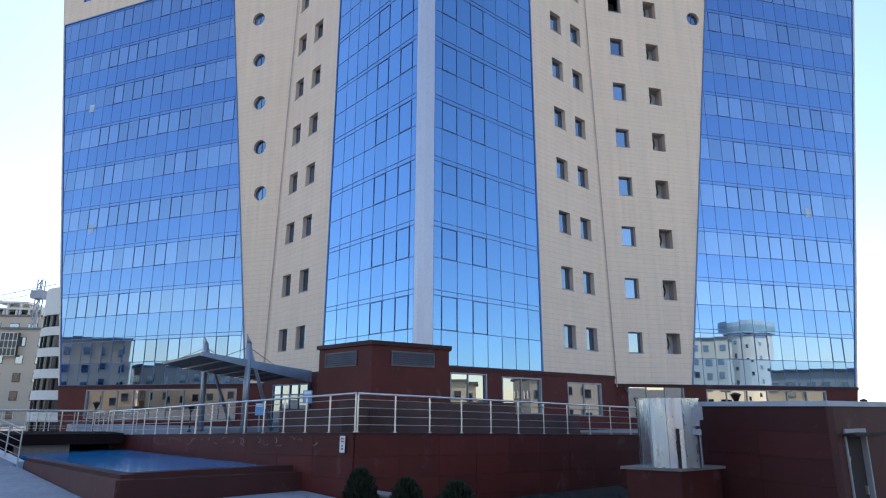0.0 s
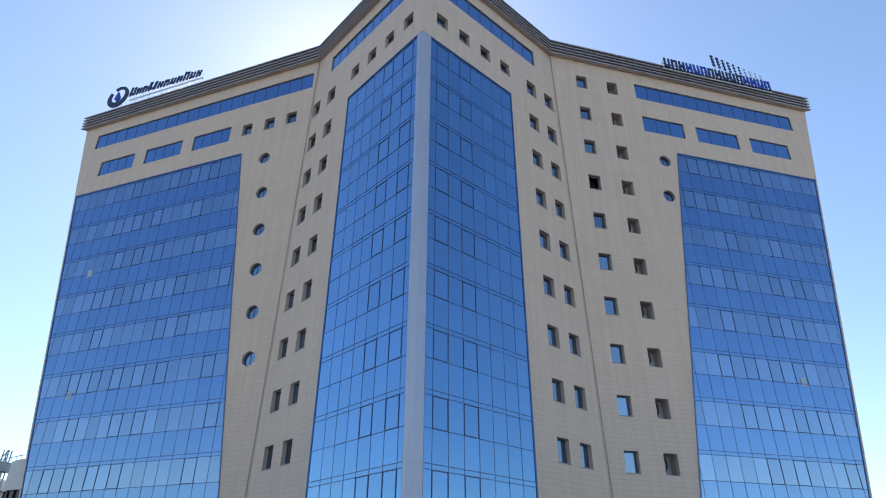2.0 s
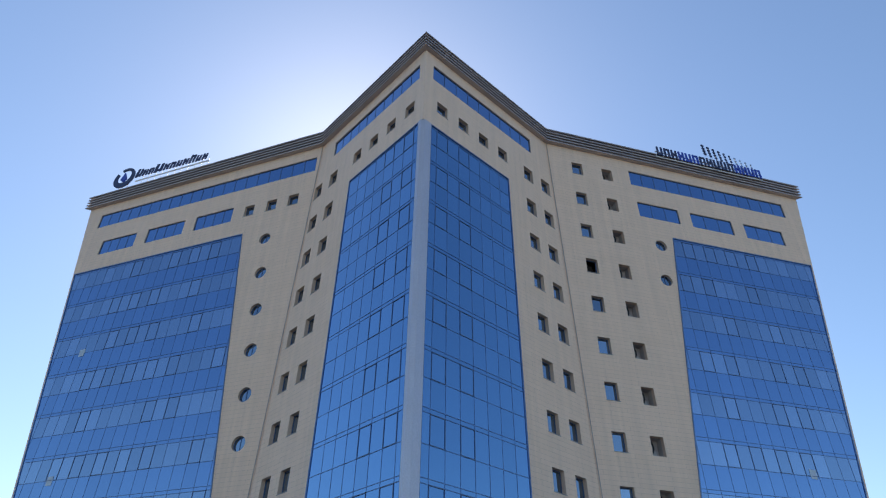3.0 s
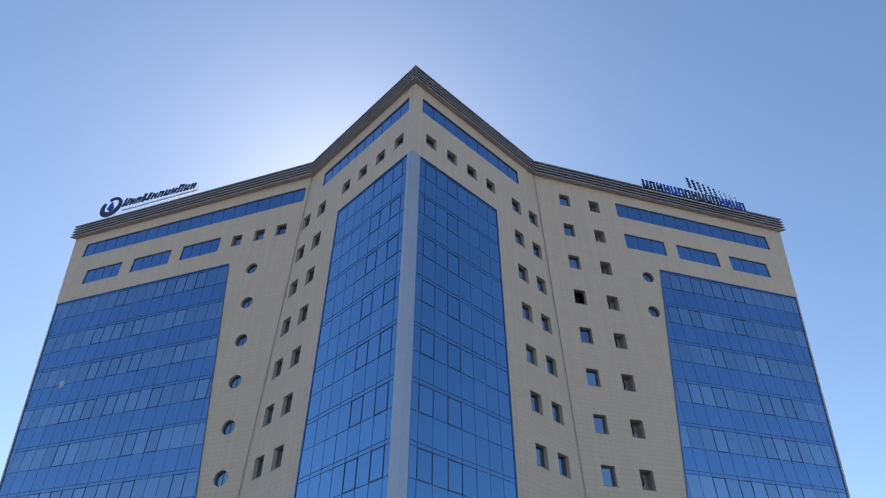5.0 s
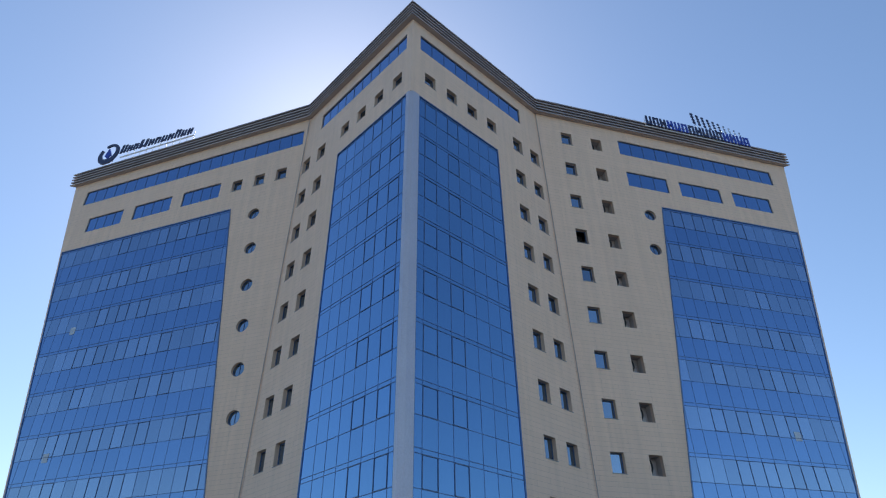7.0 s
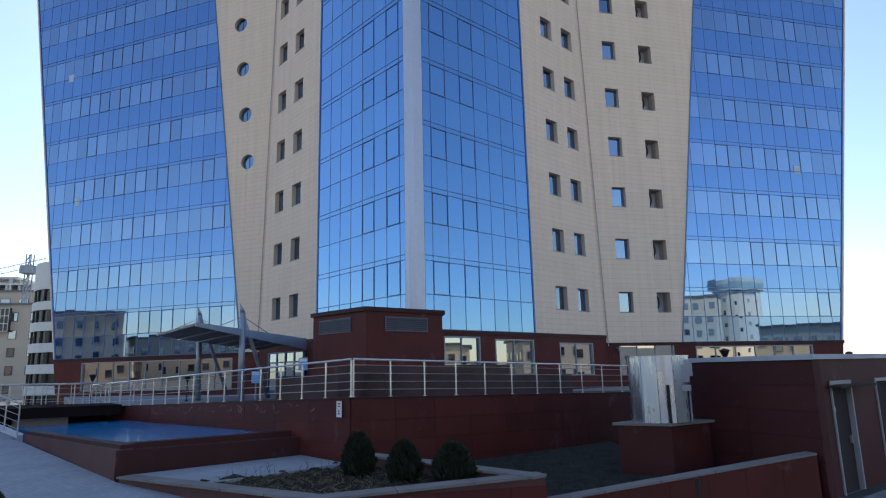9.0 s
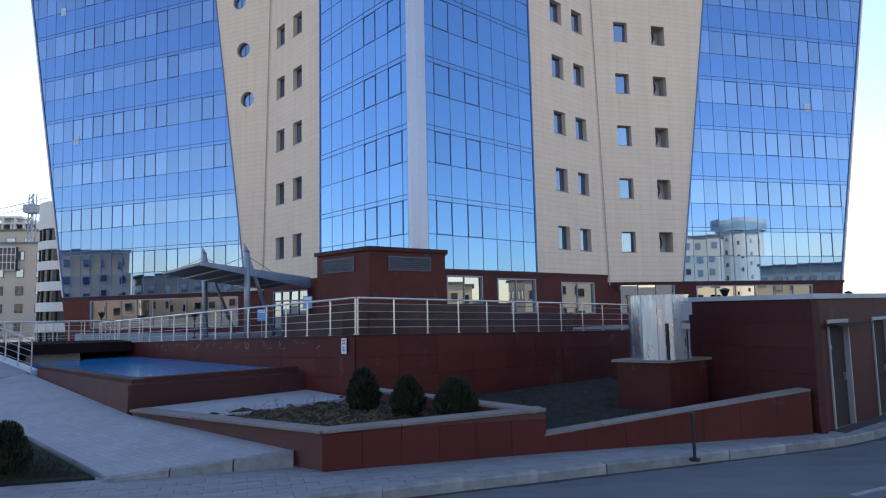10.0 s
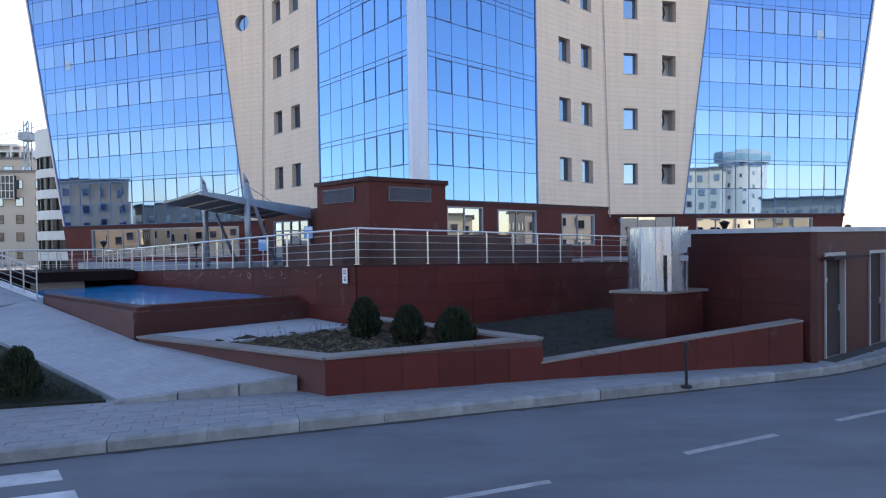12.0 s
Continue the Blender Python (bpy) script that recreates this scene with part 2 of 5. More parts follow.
def mesh_of(name, bm, material, smooth=False, tidy=True):
    if tidy:
        bmesh.ops.recalc_face_normals(bm, faces=bm.faces)
    me = bpy.data.meshes.new(name)
    bm.to_mesh(me)
    bm.free()
    me.materials.append(material)
    if smooth:
        for p in me.polygons:
            p.use_smooth = True
    return me


def part(name, bm, material, parent=None, label="", smooth=False, tidy=True, at=None):
    """One mesh object, drawn in world metres (or at the pose `at`), under a thing or a part."""
    data = bm if isinstance(bm, bpy.types.Mesh) else mesh_of(name, bm, material, smooth, tidy)
    ob = new(name, data)
    m = at or Matrix()
    if parent:
        ob.parent = parent
        m = world_of(parent).inverted() @ m
    ob.matrix_basis = m
    return tagged(ob, label)


def hexa(bm, lower, upper):
    a = [bm.verts.new(p) for p in lower]
    b = [bm.verts.new(p) for p in upper]
    n = len(a)
    bm.faces.new(a[::-1])
    bm.faces.new(b)
    for i in range(n):
        bm.faces.new((a[i], a[(i + 1) % n], b[(i + 1) % n], b[i]))


def prism(bm, poly, z0, z1):
    """An upright block on a plan polygon; z0 and z1 are heights or one height a corner."""
    z0 = z0 if isinstance(z0, (list, tuple)) else [z0] * len(poly)
    z1 = z1 if isinstance(z1, (list, tuple)) else [z1] * len(poly)
    hexa(bm, [(x, y, z) for (x, y), z in zip(poly, z0)], [(x, y, z) for (x, y), z in zip(poly, z1)])


def box(bm, x0, x1, y0, y1, z0, z1):
    prism(bm, [(x0, y0), (x1, y0), (x1, y1), (x0, y1)], z0, z1)


def tube(bm, p, q, r, seg=8, r2=None):
    p, q = Vector(p), Vector(q)
    w = (q - p).normalized()
    s = w.orthogonal().normalized()
    c = w.cross(s)
    ring = [(math.cos(2 * math.pi * i / seg), math.sin(2 * math.pi * i / seg)) for i in range(seg)]
    hexa(bm, [p + r * (s * x + c * y) for x, y in ring], [q + (r if r2 is None else r2) * (s * x + c * y) for x, y in ring])


def beam(bm, p, q, width, height):
    """A bar of rectangular section from p to q, its top face level across."""
    p, q = Vector(p), Vector(q)
    side = Vector(((q - p).y, -(q - p).x, 0)).normalized() * (width / 2)
    up = Vector((0, 0, height / 2))
    hexa(bm, [p - side - up, p + side - up, q + side - up, q - side - up], [p - side + up, p + side + up, q + side + up, q - side + up])


def heading(a):
    return Vector((math.cos(radians(a)), math.sin(radians(a)), 0))


class Face:
    """A wall plane: u along it, v up (world z), w outwards from the front."""

    def __init__(self, origin, angle, flip, tilt=0.0):
        self.tilt = tilt                     # metres that the wall leans out for each metre up
        self.o, self.d = Vector((*origin[:2], 0)), heading(angle)
        self.n = Vector((self.d.y, -self.d.x, 0)) * (-1 if flip else 1)
        self.x = -self.d if flip else self.d

    def at(self, u, w, v):
        return self.o + self.d * u + self.n * (w + self.tilt * v) + Vector((0, 0, v))

    def stand(self, u, w, v):
        x, p = self.x, self.at(u, w, v)
        z = (self.n * self.tilt + Vector((0, 0, 1))).normalized()
        y = z.cross(x)
        return Matrix(((x.x, y.x, z.x, p.x), (x.y, y.y, z.y, p.y), (x.z, y.z, z.z, p.z), (0, 0, 0, 1)))

    def box(self, bm, u0, u1, w0, w1, v0, v1):
        hexa(bm, [self.at(u, w, v0) for u, w in ((u0, w0), (u1, w0), (u1, w1), (u0, w1))],
             [self.at(u, w, v1) for u, w in ((u0, w0), (u1, w0), (u1, w1), (u0, w1))])

    def sheet(self, bm, uv, quad, w=0.0):
        """One wall quad from (u, v) corners, with its wall coordinates as texture coordinates."""
        f = bm.faces.new([bm.verts.new(self.at(u, w, v)) for u, v in quad])
        for loop, c in zip(f.loops, quad):
            loop[uv].uv = c
        return f


def wall_sheet(face, v0, v1, start, end, holes, rounds, depth=0.32):
    """The front of a wall with real openings. holes: (ua(v), ub(v), v0, v1, reveal?); rounds: (u, v, r)."""
    bm = bmesh.new()
    uv = bm.loops.layers.uv.new("UVMap")
    gaps = [*holes, *((lambda v, a=u - r * 1.2: a, lambda v, a=u + r * 1.2: a, v - r * 1.2, v + r * 1.2, False) for u, v, r in rounds)]
    levels = sorted({v0, v1, *(g[2] for g in gaps), *(g[3] for g in gaps)})
    levels = [v for v in levels if v0 <= v <= v1]
    for a, b in zip(levels, levels[1:]):
        if b - a < 1e-4:
            continue
        mid = (a + b) / 2
        here = sorted((g for g in gaps if g[2] <= mid <= g[3]), key=lambda g: g[0](mid))
        left = start
        for g in [*here, (end, None)]:
            if g[0](mid) - left(mid) > 1e-3:
                face.sheet(bm, uv, [(left(a), a), (g[0](a), a), (g[0](b), b), (left(b), b)])
            left = g[1]
    for ua, ub, a, b, reveal in holes:
        if reveal:
            ring = [(ua(a), a), (ub(a), a), (ub(b), b), (ua(b), b)]
            for (u, v), (s, t) in zip(ring, ring[1:] + ring[:1]):
                bm.faces.new([bm.verts.new(face.at(*p)) for p in ((u, 0, v), (s, 0, t), (s, -depth, t), (u, -depth, v))])
    for u, v, r in rounds:
        n = 32
        for i in range(n):
            t0, t1 = 2 * math.pi * i / n + math.pi / 4, 2 * math.pi * (i + 1) / n + math.pi / 4
            q = []
            for t in (t0, t1):
                c, s = math.cos(t), math.sin(t)
                k = r * 1.2 / max(abs(c), abs(s))
                q.append(((u + r * c, v + r * s), (u + k * c, v + k * s)))
            face.sheet(bm, uv, [q[0][0], q[1][0], q[1][1], q[0][1]])
            bm.faces.new([bm.verts.new(face.at(*p)) for p in ((*q[0][0][:1], 0, q[0][0][1]), (*q[1][0][:1], 0, q[1][0][1]), (q[1][0][0], -depth, q[1][0][1]), (q[0][0][0], -depth, q[0][0][1]))])
    return bm


def unit_pane():
    bm = bmesh.new()
    box(bm, -0.5, 0.5, 0.0, 0.03, 0.0, 1.0)
    return bm


PANE_MESH = {}


def pane(face, u0, u1, v0, v1, w, material, parent, tilt=0.11):
    """One sheet of glass, a hair out of true, as glazing is."""
    if material not in PANE_MESH:
        PANE_MESH[material] = mesh_of("pane", unit_pane(), material)
    turn = pose(0, 0, 0, random.gauss(0, tilt), 0, random.gauss(0, tilt))
    m = face.stand((u0 + u1) / 2, w, v0) @ turn @ Matrix.Diagonal((u1 - u0, 1, v1 - v0, 1))
    return part("pane", PANE_MESH[material], material, parent, at=m)


def slant_pane(face, quad, w, material, parent):
    bm = bmesh.new()
    hexa(bm, [face.at(u, w, v) for u, v in quad], [face.at(u, w - 0.03, v) for u, v in quad])
    return part("pane", bm, material, parent)

# ---------------------------------------------------------------- office tower
PROW = Vector((-1.053, 28.271, 0))
A_R, A_L, B_R, B_L = 41.38, 131.48, 14.39, 158.66      # headings of the prow sides and of the two wings
T_AR, T_AL = 38.5, 134.5                               # headings of the terrace and of the ventilation house
IN_R, IN_L = PROW + heading(A_R) * 15.47, PROW + heading(A_L) * 15.60
PROW_R, PROW_L = Face(PROW, A_R, False), Face(PROW, A_L, True)
WING_R, WING_L = Face(IN_R, B_R, False, 0.0162), Face(IN_L, B_L, True, 0.0208)      # the wings lean out a little
Z_BASE, Z_BAND, Z_PROW, Z_GLASS, Z_WALL, Z_TOP = 1.2, 4.1, 4.56, 35.0, 43.15, 44.85
LINES_R = [7.62 + 3.42 * k for k in range(9)]        # top of each storey's glazing in the wings
LINES_L = [7.42 + 3.43 * k for k in range(9)]
PROW_LINES = [8.06 + 3.40 * k for k in range(9)]     # and in the prow
ROW = [6.62 + 3.42 * k for k in range(11)]            # middles of the square windows


def const(x):
    return lambda v: x


def sloped(a, b):
    """A slanting edge: a at 20 m up, b more for each metre."""
    return lambda v: a + b * (v - 20)


# the inner corners draw together upwards, where the leaning wings cut the prow
CUT_R, CUT_L = sloped(15.47 - 0.714, -0.0357), sloped(15.60 - 0.910, -0.0455)
START_R, START_L = sloped(-0.636, -0.0318), sloped(-0.809, -0.04046)
GR_IN, GR_OUT = sloped(7.45, 0.1366), sloped(20.645, 0.1724)
GL_IN, GL_OUT = sloped(3.18, 0.1204), sloped(20.554, 0.1736)
END_R, END_L = (lambda v: GR_OUT(v) + 0.22), (lambda v: GL_OUT(v) + 0.22)

tower = thing("office_tower", (0, 40, Z_BASE), "tall beige office tower with blue mirrored glazing and pointed prow", "building")


def rect(u, v, w, h):
    return (const(u - w / 2), const(u + w / 2), v - h / 2, v + h / 2, True)


def window_meshes(w, h, sash):
    bm = bmesh.new()
    for x0, x1, z0, z1 in ((-w / 2, -w / 2 + 0.07, -h / 2, h / 2), (w / 2 - 0.07, w / 2, -h / 2, h / 2), (-w / 2 + 0.07, w / 2 - 0.07, h / 2 - 0.07, h / 2), (-w / 2 + 0.07, w / 2 - 0.07, -h / 2, -h / 2 + 0.07)):
        box(bm, x0, x1, 0, 0.06, z0, z1)
    if sash:
        box(bm, -0.02, 0.02, 0.005, 0.055, -h / 2 + 0.07, h / 2 - 0.07)
    glass = bmesh.new()
    box(glass, -w / 2 + 0.06, w / 2 - 0.06, 0.025, 0.04, -h / 2 + 0.06, h / 2 - 0.06)
    sill = bmesh.new()
    box(sill, -w / 2 - 0.05, w / 2 + 0.05, -0.30, 0.0, -h / 2 - 0.03, -h / 2 + 0.012)
    return (mesh_of("window", bm, FRAME), mesh_of("pane", glass, GLASS_PLAIN), mesh_of("sill", sill, FRAME_LIGHT))


WIN = window_meshes(1.08, 1.36, False)
WIN_S = window_meshes(0.98, 1.3, False)
WIN_SQ = window_meshes(1.0, 1.12, False)


def put_window(face, u, v, meshes, open_dark=False):
    m = face.stand(u, -0.27, v)
    frame_ob = part("window", meshes[0], FRAME, tower, at=m)
    part("sill", meshes[2], FRAME_LIGHT, frame_ob, at=m)
    if open_dark:
        bm = bmesh.new()
        face.box(bm, u - 0.46, u + 0.46, -0.9, -0.85, v - 0.62, v + 0.62)
        part("dark_opening", bm, DARK, frame_ob)
    else:
        part("pane", meshes[1], GLASS_PLAIN, frame_ob, at=m @ pose(0, 0, 0, random.gauss(0, 0.3), 0, random.gauss(0, 0.3)))


def put_cooler_bay(face, u, v):
    """An open dark bay with an air-conditioning unit and its hose in it."""
    bm = bmesh.new()
    w, h = 0.98, 1.3
    for u0, u1, v0, v1 in ((u - w / 2, u + w / 2, v - h / 2 - 0.02, v - h / 2), (u - w / 2, u + w / 2, v + h / 2, v + h / 2 + 0.02), (u - w / 2 - 0.02, u - w / 2, v - h / 2, v + h / 2), (u + w / 2, u + w / 2 + 0.02, v - h / 2, v + h / 2)):
        face.box(bm, u0, u1, -0.8, -0.32, v0, v1)
    face.box(bm, u - w / 2, u + w / 2, -0.82, -0.8, v - h / 2, v + h / 2)
    bay = part("cooler_bay", bm, RECESS, tower, "open bay lined in dull grey")
    unit = bmesh.new()
    face.box(unit, u - 0.12, u + 0.20, -0.78, -0.6, v - 0.64, v - 0.1)
    for k in range(4):
        face.box(unit, u - 0.09, u + 0.17, -0.6, -0.585, v - 0.57 + 0.11 * k, v - 0.52 + 0.11 * k)
    part("cooler_unit", unit, PALE_UNIT, bay, "weathered grey air conditioner")
    hose = bmesh.new()
    pts = [face.at(u - 0.28 + 0.20 * math.sin(t * 0.62), -0.42, v + 0.55 - 0.2 * t) for t in range(6)]
    for p, q in zip(pts, pts[1:]):
        tube(hose, p, q, 0.055, 6)
    part("hose", hose, BLACK_METAL, bay, "black curved hose")


PALE_UNIT = worn("weathered_grey_plastic", (0.42, 0.42, 0.43), 0.6)
RECESS = worn("recess_lining", (0.40, 0.36, 0.35), 0.8)

# square windows, round windows and long windows of each face
prow_cols = {PROW_R: [11.13, 13.24], PROW_L: [11.11, 13.30]}
STRIPE = (40.3, 41.93)
tops = {PROW_R: [1.76, 3.88, 6.0, 8.12], PROW_L: [1.55, 3.67, 5.77, 7.88]}
stripe_p = {PROW_R: (0.8, 11.8), PROW_L: (0.62, 11.65)}
TOP_V = 37.57
prow_glass = {PROW_R: (0.71, 8.56), PROW_L: (0.43, 8.44)}
holes_pr, holes_pl = ([rect(u, v, 1.08, 1.36) for u in prow_cols[f] for v in ROW[:10]] + [rect(u, TOP_V, 1.0, 1.12) for u in tops[f]]
                      + [(const(stripe_p[f][0]), const(stripe_p[f][1]), *STRIPE, True), (const(0.0), const(prow_glass[f][1]), Z_PROW, Z_GLASS + 0.27, False)] for f in (PROW_R, PROW_L))
s_cols = [const(1.46), sloped(4.224, 0.0047)]
r_long = [(6.75, 10.7), (11.9, 16.1), (17.35, 21.4)]
l_long = [(6.6, 10.57), (11.77, 15.93), (17.2, 21.28)]
LONG_V = (36.76, 38.35)
sq_l = (4.86, 2.63, 0.5)
holes_wr = [rect(c(v), v, 0.98, 1.3) for c in s_cols for v in ROW] + [(const(a), const(b), *LONG_V, True) for a, b in r_long] + [(const(6.55), const(22.7), *STRIPE, True)]
holes_wl = [rect(u, 37.52, 0.98, 1.12) for u in sq_l] + [(const(a), const(b), *LONG_V, True) for a, b in l_long] + [(const(-1.2), const(22.85), *STRIPE, True)]
rounds_r = [(8.15, 33.92, 0.52), (7.89, 30.47, 0.52)]
rounds_l = [(1.375 + 0.0857 * (v - 20), v, 0.52) for v in (6.54 + 3.42 * k for k in range(3, 9))]
START = {PROW_R: const(0.0), PROW_L: const(0.0), WING_R: START_R, WING_L: START_L}
LOW = {PROW_R: Z_PROW, PROW_L: Z_PROW, WING_R: Z_BAND, WING_L: Z_BAND}
for name, face, end, holes, rounds in (
        ("wall", PROW_R, CUT_R, holes_pr, []), ("wall", PROW_L, CUT_L, holes_pl, []),
        ("wall", WING_R, END_R, holes_wr + [(GR_IN, GR_OUT, Z_BAND, Z_GLASS, False)], rounds_r),
        ("wall", WING_L, END_L, holes_wl + [(GL_IN, GL_OUT, Z_BAND, Z_GLASS, False)], rounds_l)):
    part(name, wall_sheet(face, LOW[face], Z_WALL, START[face], end, holes, rounds), TAN, tower, "beige composite cladding in long courses", tidy=False)

for face in (PROW_R, PROW_L):
    for u in prow_cols[face]:
        for v in ROW[:10]:
            put_window(face, u, v, WIN)
    for u in tops[face]:
        put_window(face, u, TOP_V, WIN_SQ)
for k, v in enumerate(ROW):
    put_window(WING_R, s_cols[0](v), v, WIN_S, k == 7)
    put_cooler_bay(WING_R, s_cols[1](v), v)
for u in sq_l:
    put_window(WING_L, u, 37.52, WIN_SQ)


def put_round(face, u, v, r):
    bm = bmesh.new()
    n = 32
    ring = [[face.at(u + q * math.cos(2 * math.pi * i / n), w, v + q * math.sin(2 * math.pi * i / n)) for i in range(n)] for q, w in ((r, -0.2), (r, -0.26), (r - 0.06, -0.26), (r - 0.06, -0.2))]
    vs = [[bm.verts.new(p) for p in row] for row in ring]
    for a in range(4):
        for i in range(n):
            bm.faces.new((vs[a][i], vs[a][(i + 1) % n], vs[(a + 1) % 4][(i + 1) % n], vs[(a + 1) % 4][i]))
    face.box(bm, u - 0.02, u + 0.02, -0.25, -0.21, v - r + 0.05, v + r - 0.05)
    frame_ob = part("round_window", bm, FRAME, tower)
    g = bmesh.new()
    hexa(g, [face.at(u + (r - 0.03) * math.cos(2 * math.pi * i / n), -0.25, v + (r - 0.03) * math.sin(2 * math.pi * i / n)) for i in range(n)],
         [face.at(u + (r - 0.03) * math.cos(2 * math.pi * i / n), -0.24, v + (r - 0.03) * math.sin(2 * math.pi * i / n)) for i in range(n)])
    part("pane", g, GLASS_PLAIN, frame_ob)


for u, v, r in rounds_r:
    put_round(WING_R, u, v, r)
for u, v, r in rounds_l:
    put_round(WING_L, u, v, r)


def ribbon(face, u0, u1, v0, v1, step):
    """A long window: a frame with mullions, and a pane in each bay."""
    bm = bmesh.new()
    n = max(2, round((u1 - u0) / step))
    cuts = [u0 + (u1 - u0) * i / n for i in range(n + 1)]
    face.box(bm, u0, u1, -0.14, -0.08, v0, v0 + 0.06)
    face.box(bm, u0, u1, -0.14, -0.08, v1 - 0.06, v1)
    for c in cuts:
        face.box(bm, c - 0.025, c + 0.025, -0.139, -0.081, v0 + 0.06, v1 - 0.06)
    ob = part("ribbon_window", bm, FRAME, tower)
    for a, b in zip(cuts, cuts[1:]):
        pane(face, a + 0.02, b - 0.02, v0 + 0.05, v1 - 0.05, -0.10, GLASS_SPANDREL, ob)


for face in (PROW_R, PROW_L):
    ribbon(face, *stripe_p[face], *STRIPE, 1.16)
ribbon(WING_R, 6.55, 22.7, *STRIPE, 1.2)
ribbon(WING_L, -1.2, 22.85, *STRIPE, 1.2)
for a, b in r_long:
    ribbon(WING_R, a, b, *LONG_V, 1.3)
for a, b in l_long:
    ribbon(WING_L, a, b, *LONG_V, 1.0)


def curtain_wall(face, inner, outer, first, step, top, sashes, lines, vision, spandrel):
    """Storey-high glazing: a low row, a row of vision glass and a narrow band per storey, on an aluminium grid."""
    low = LOW[face]
    edge_gap = 0.25 if face.tilt == 0 else 0.02
    bm = bmesh.new()
    levels = [low, *lines[:-1], top]
    cuts = [first + step * i for i in range(60)]
    jobs, bars = [], []
    for z0, z1 in zip(levels, levels[1:]):
        rows = [(z0, z0 + (z1 - z0) * 0.465, spandrel), (z0 + (z1 - z0) * 0.465, z1 - 0.25, vision), (z1 - 0.25, z1, spandrel)]
        for kind, (a, b, mat) in enumerate(rows):
            lo, hi = min(inner(a), inner(b)), max(outer(a), outer(b))
            bars.append((a, inner(a), outer(a)))
            if kind == 2:
                jobs.append(("slant", [(inner(a), a), (outer(a), a), (outer(b), b), (inner(b), b)], mat))
                continue
            edges = [lo, *(c for c in cuts if lo + edge_gap < c < hi - edge_gap), hi]
            for e0, e1 in zip(edges, edges[1:]):
                q = [(max(e0, inner(a)), a), (min(e1, outer(a)), a), (min(e1, outer(b)), b), (max(e0, inner(b)), b)]
                if q[1][0] - q[0][0] <= 0.01 and q[2][0] - q[3][0] <= 0.01:
                    continue
                square = abs(q[0][0] - q[3][0]) < 1e-4 and abs(q[1][0] - q[2][0]) < 1e-4
                if square:
                    jobs.append(("pane", q, mat))
                else:
                    q = [(u if (q[1][0] > q[0][0] or i > 1) else (q[0][0] + q[1][0]) / 2 + (0.004 if i else -0.004), v) for i, (u, v) in enumerate(q)]
                    q = [(u if (q[2][0] > q[3][0] or i < 2) else (q[2][0] + q[3][0]) / 2 + (0.004 if i == 2 else -0.004), v) for i, (u, v) in enumerate(q)]
                    jobs.append(("slant", q, mat))
    face.box(bm, inner(top), outer(top), -0.06, 0.05, top - 0.08, top)
    ob = part("curtain_wall", bm, GRID, tower, "blue mirrored glazing on an aluminium grid")
    for z, a, b in bars:
        bm = bmesh.new()
        face.box(bm, a, b, -0.06, 0.016, z - 0.02, z + 0.02)
        part("transom", bm, GRID, ob)
    n = 40
    for c in cuts:        # mullions, cut where the slanting edges pass them
        inside = [z for z in (low + (top - low) * i / (n * 4) for i in range(n * 4 + 1)) if inner(z) + edge_gap < c < outer(z) - edge_gap]
        if len(inside) > 3:
            bm = bmesh.new()
            face.box(bm, c - 0.016, c + 0.016, -0.06, 0.012, inside[0], inside[-1])
            part("mullion", bm, GRID, ob)
    for edge, k in ((inner, 1), (outer, -1)):
        q = [(edge(low) - 0.04, low), (edge(low) + 0.04, low), (edge(top) + 0.04, top), (edge(top) - 0.04, top)]
        bm = bmesh.new()
        hexa(bm, [face.at(u, -0.05, v) for u, v in q], [face.at(u, 0.045, v) for u, v in q])
        part("edge_bar", bm, GRID, ob)
    for k, c in sashes:   # opening lights stand out in a heavier dark frame
        z0, z1 = levels[k], levels[k + 1]
        a, b = z0 + (z1 - z0) * 0.465, z1 - 0.25
        u0 = first + step * c
        if inner(a) < u0 and u0 + step < outer(a):
            dark = bmesh.new()
            for x0, x1, y0, y1 in ((u0, u0 + step, b - 0.04, b), (u0, u0 + step, a, a + 0.04), (u0, u0 + 0.04, a, b), (u0 + step - 0.04, u0 + step, a, b)):
                face.box(dark, x0, x1, -0.05, 0.03, y0, y1)
            part("opening_light", dark, FRAME, ob, "dark frame of an opening light")
    for kind, q, mat in jobs:
        if kind == "pane":
            pane(face, q[0][0], q[1][0], q[0][1], q[2][1], 0.0, mat, ob)
        else:
            slant_pane(face, q, 0.0, mat, ob)


rng = random.Random(5)
curtain_wall(PROW_R, const(0.71), const(8.56), 1.29, 1.037, Z_GLASS + 0.27, [(k, c) for k in range(9) for c in (0, 2)], PROW_LINES, GLASS_PROW, GLASS_PROW)
curtain_wall(PROW_L, const(0.43), const(8.44), 0.9, 1.052, Z_GLASS + 0.27, [(k, c) for k in range(9) for c in (0, 2)], PROW_LINES, GLASS_PROW, GLASS_PROW)
curtain_wall(WING_R, GR_IN, GR_OUT, 4.11, 1.02, Z_GLASS, [(k, c + k % 2) for k in range(9) for c in (4, 6, 8, 10, 12) if rng.random() < 0.75], LINES_R, GLASS_VISION, GLASS_SPANDREL)
curtain_wall(WING_L, GL_IN, GL_OUT, 0.81, 1.022, Z_GLASS, [(k, c + k % 2) for k in range(9) for c in (2, 6, 8, 10, 12, 14) if rng.random() < 0.8], LINES_L, GLASS_VISION, GLASS_SPANDREL)

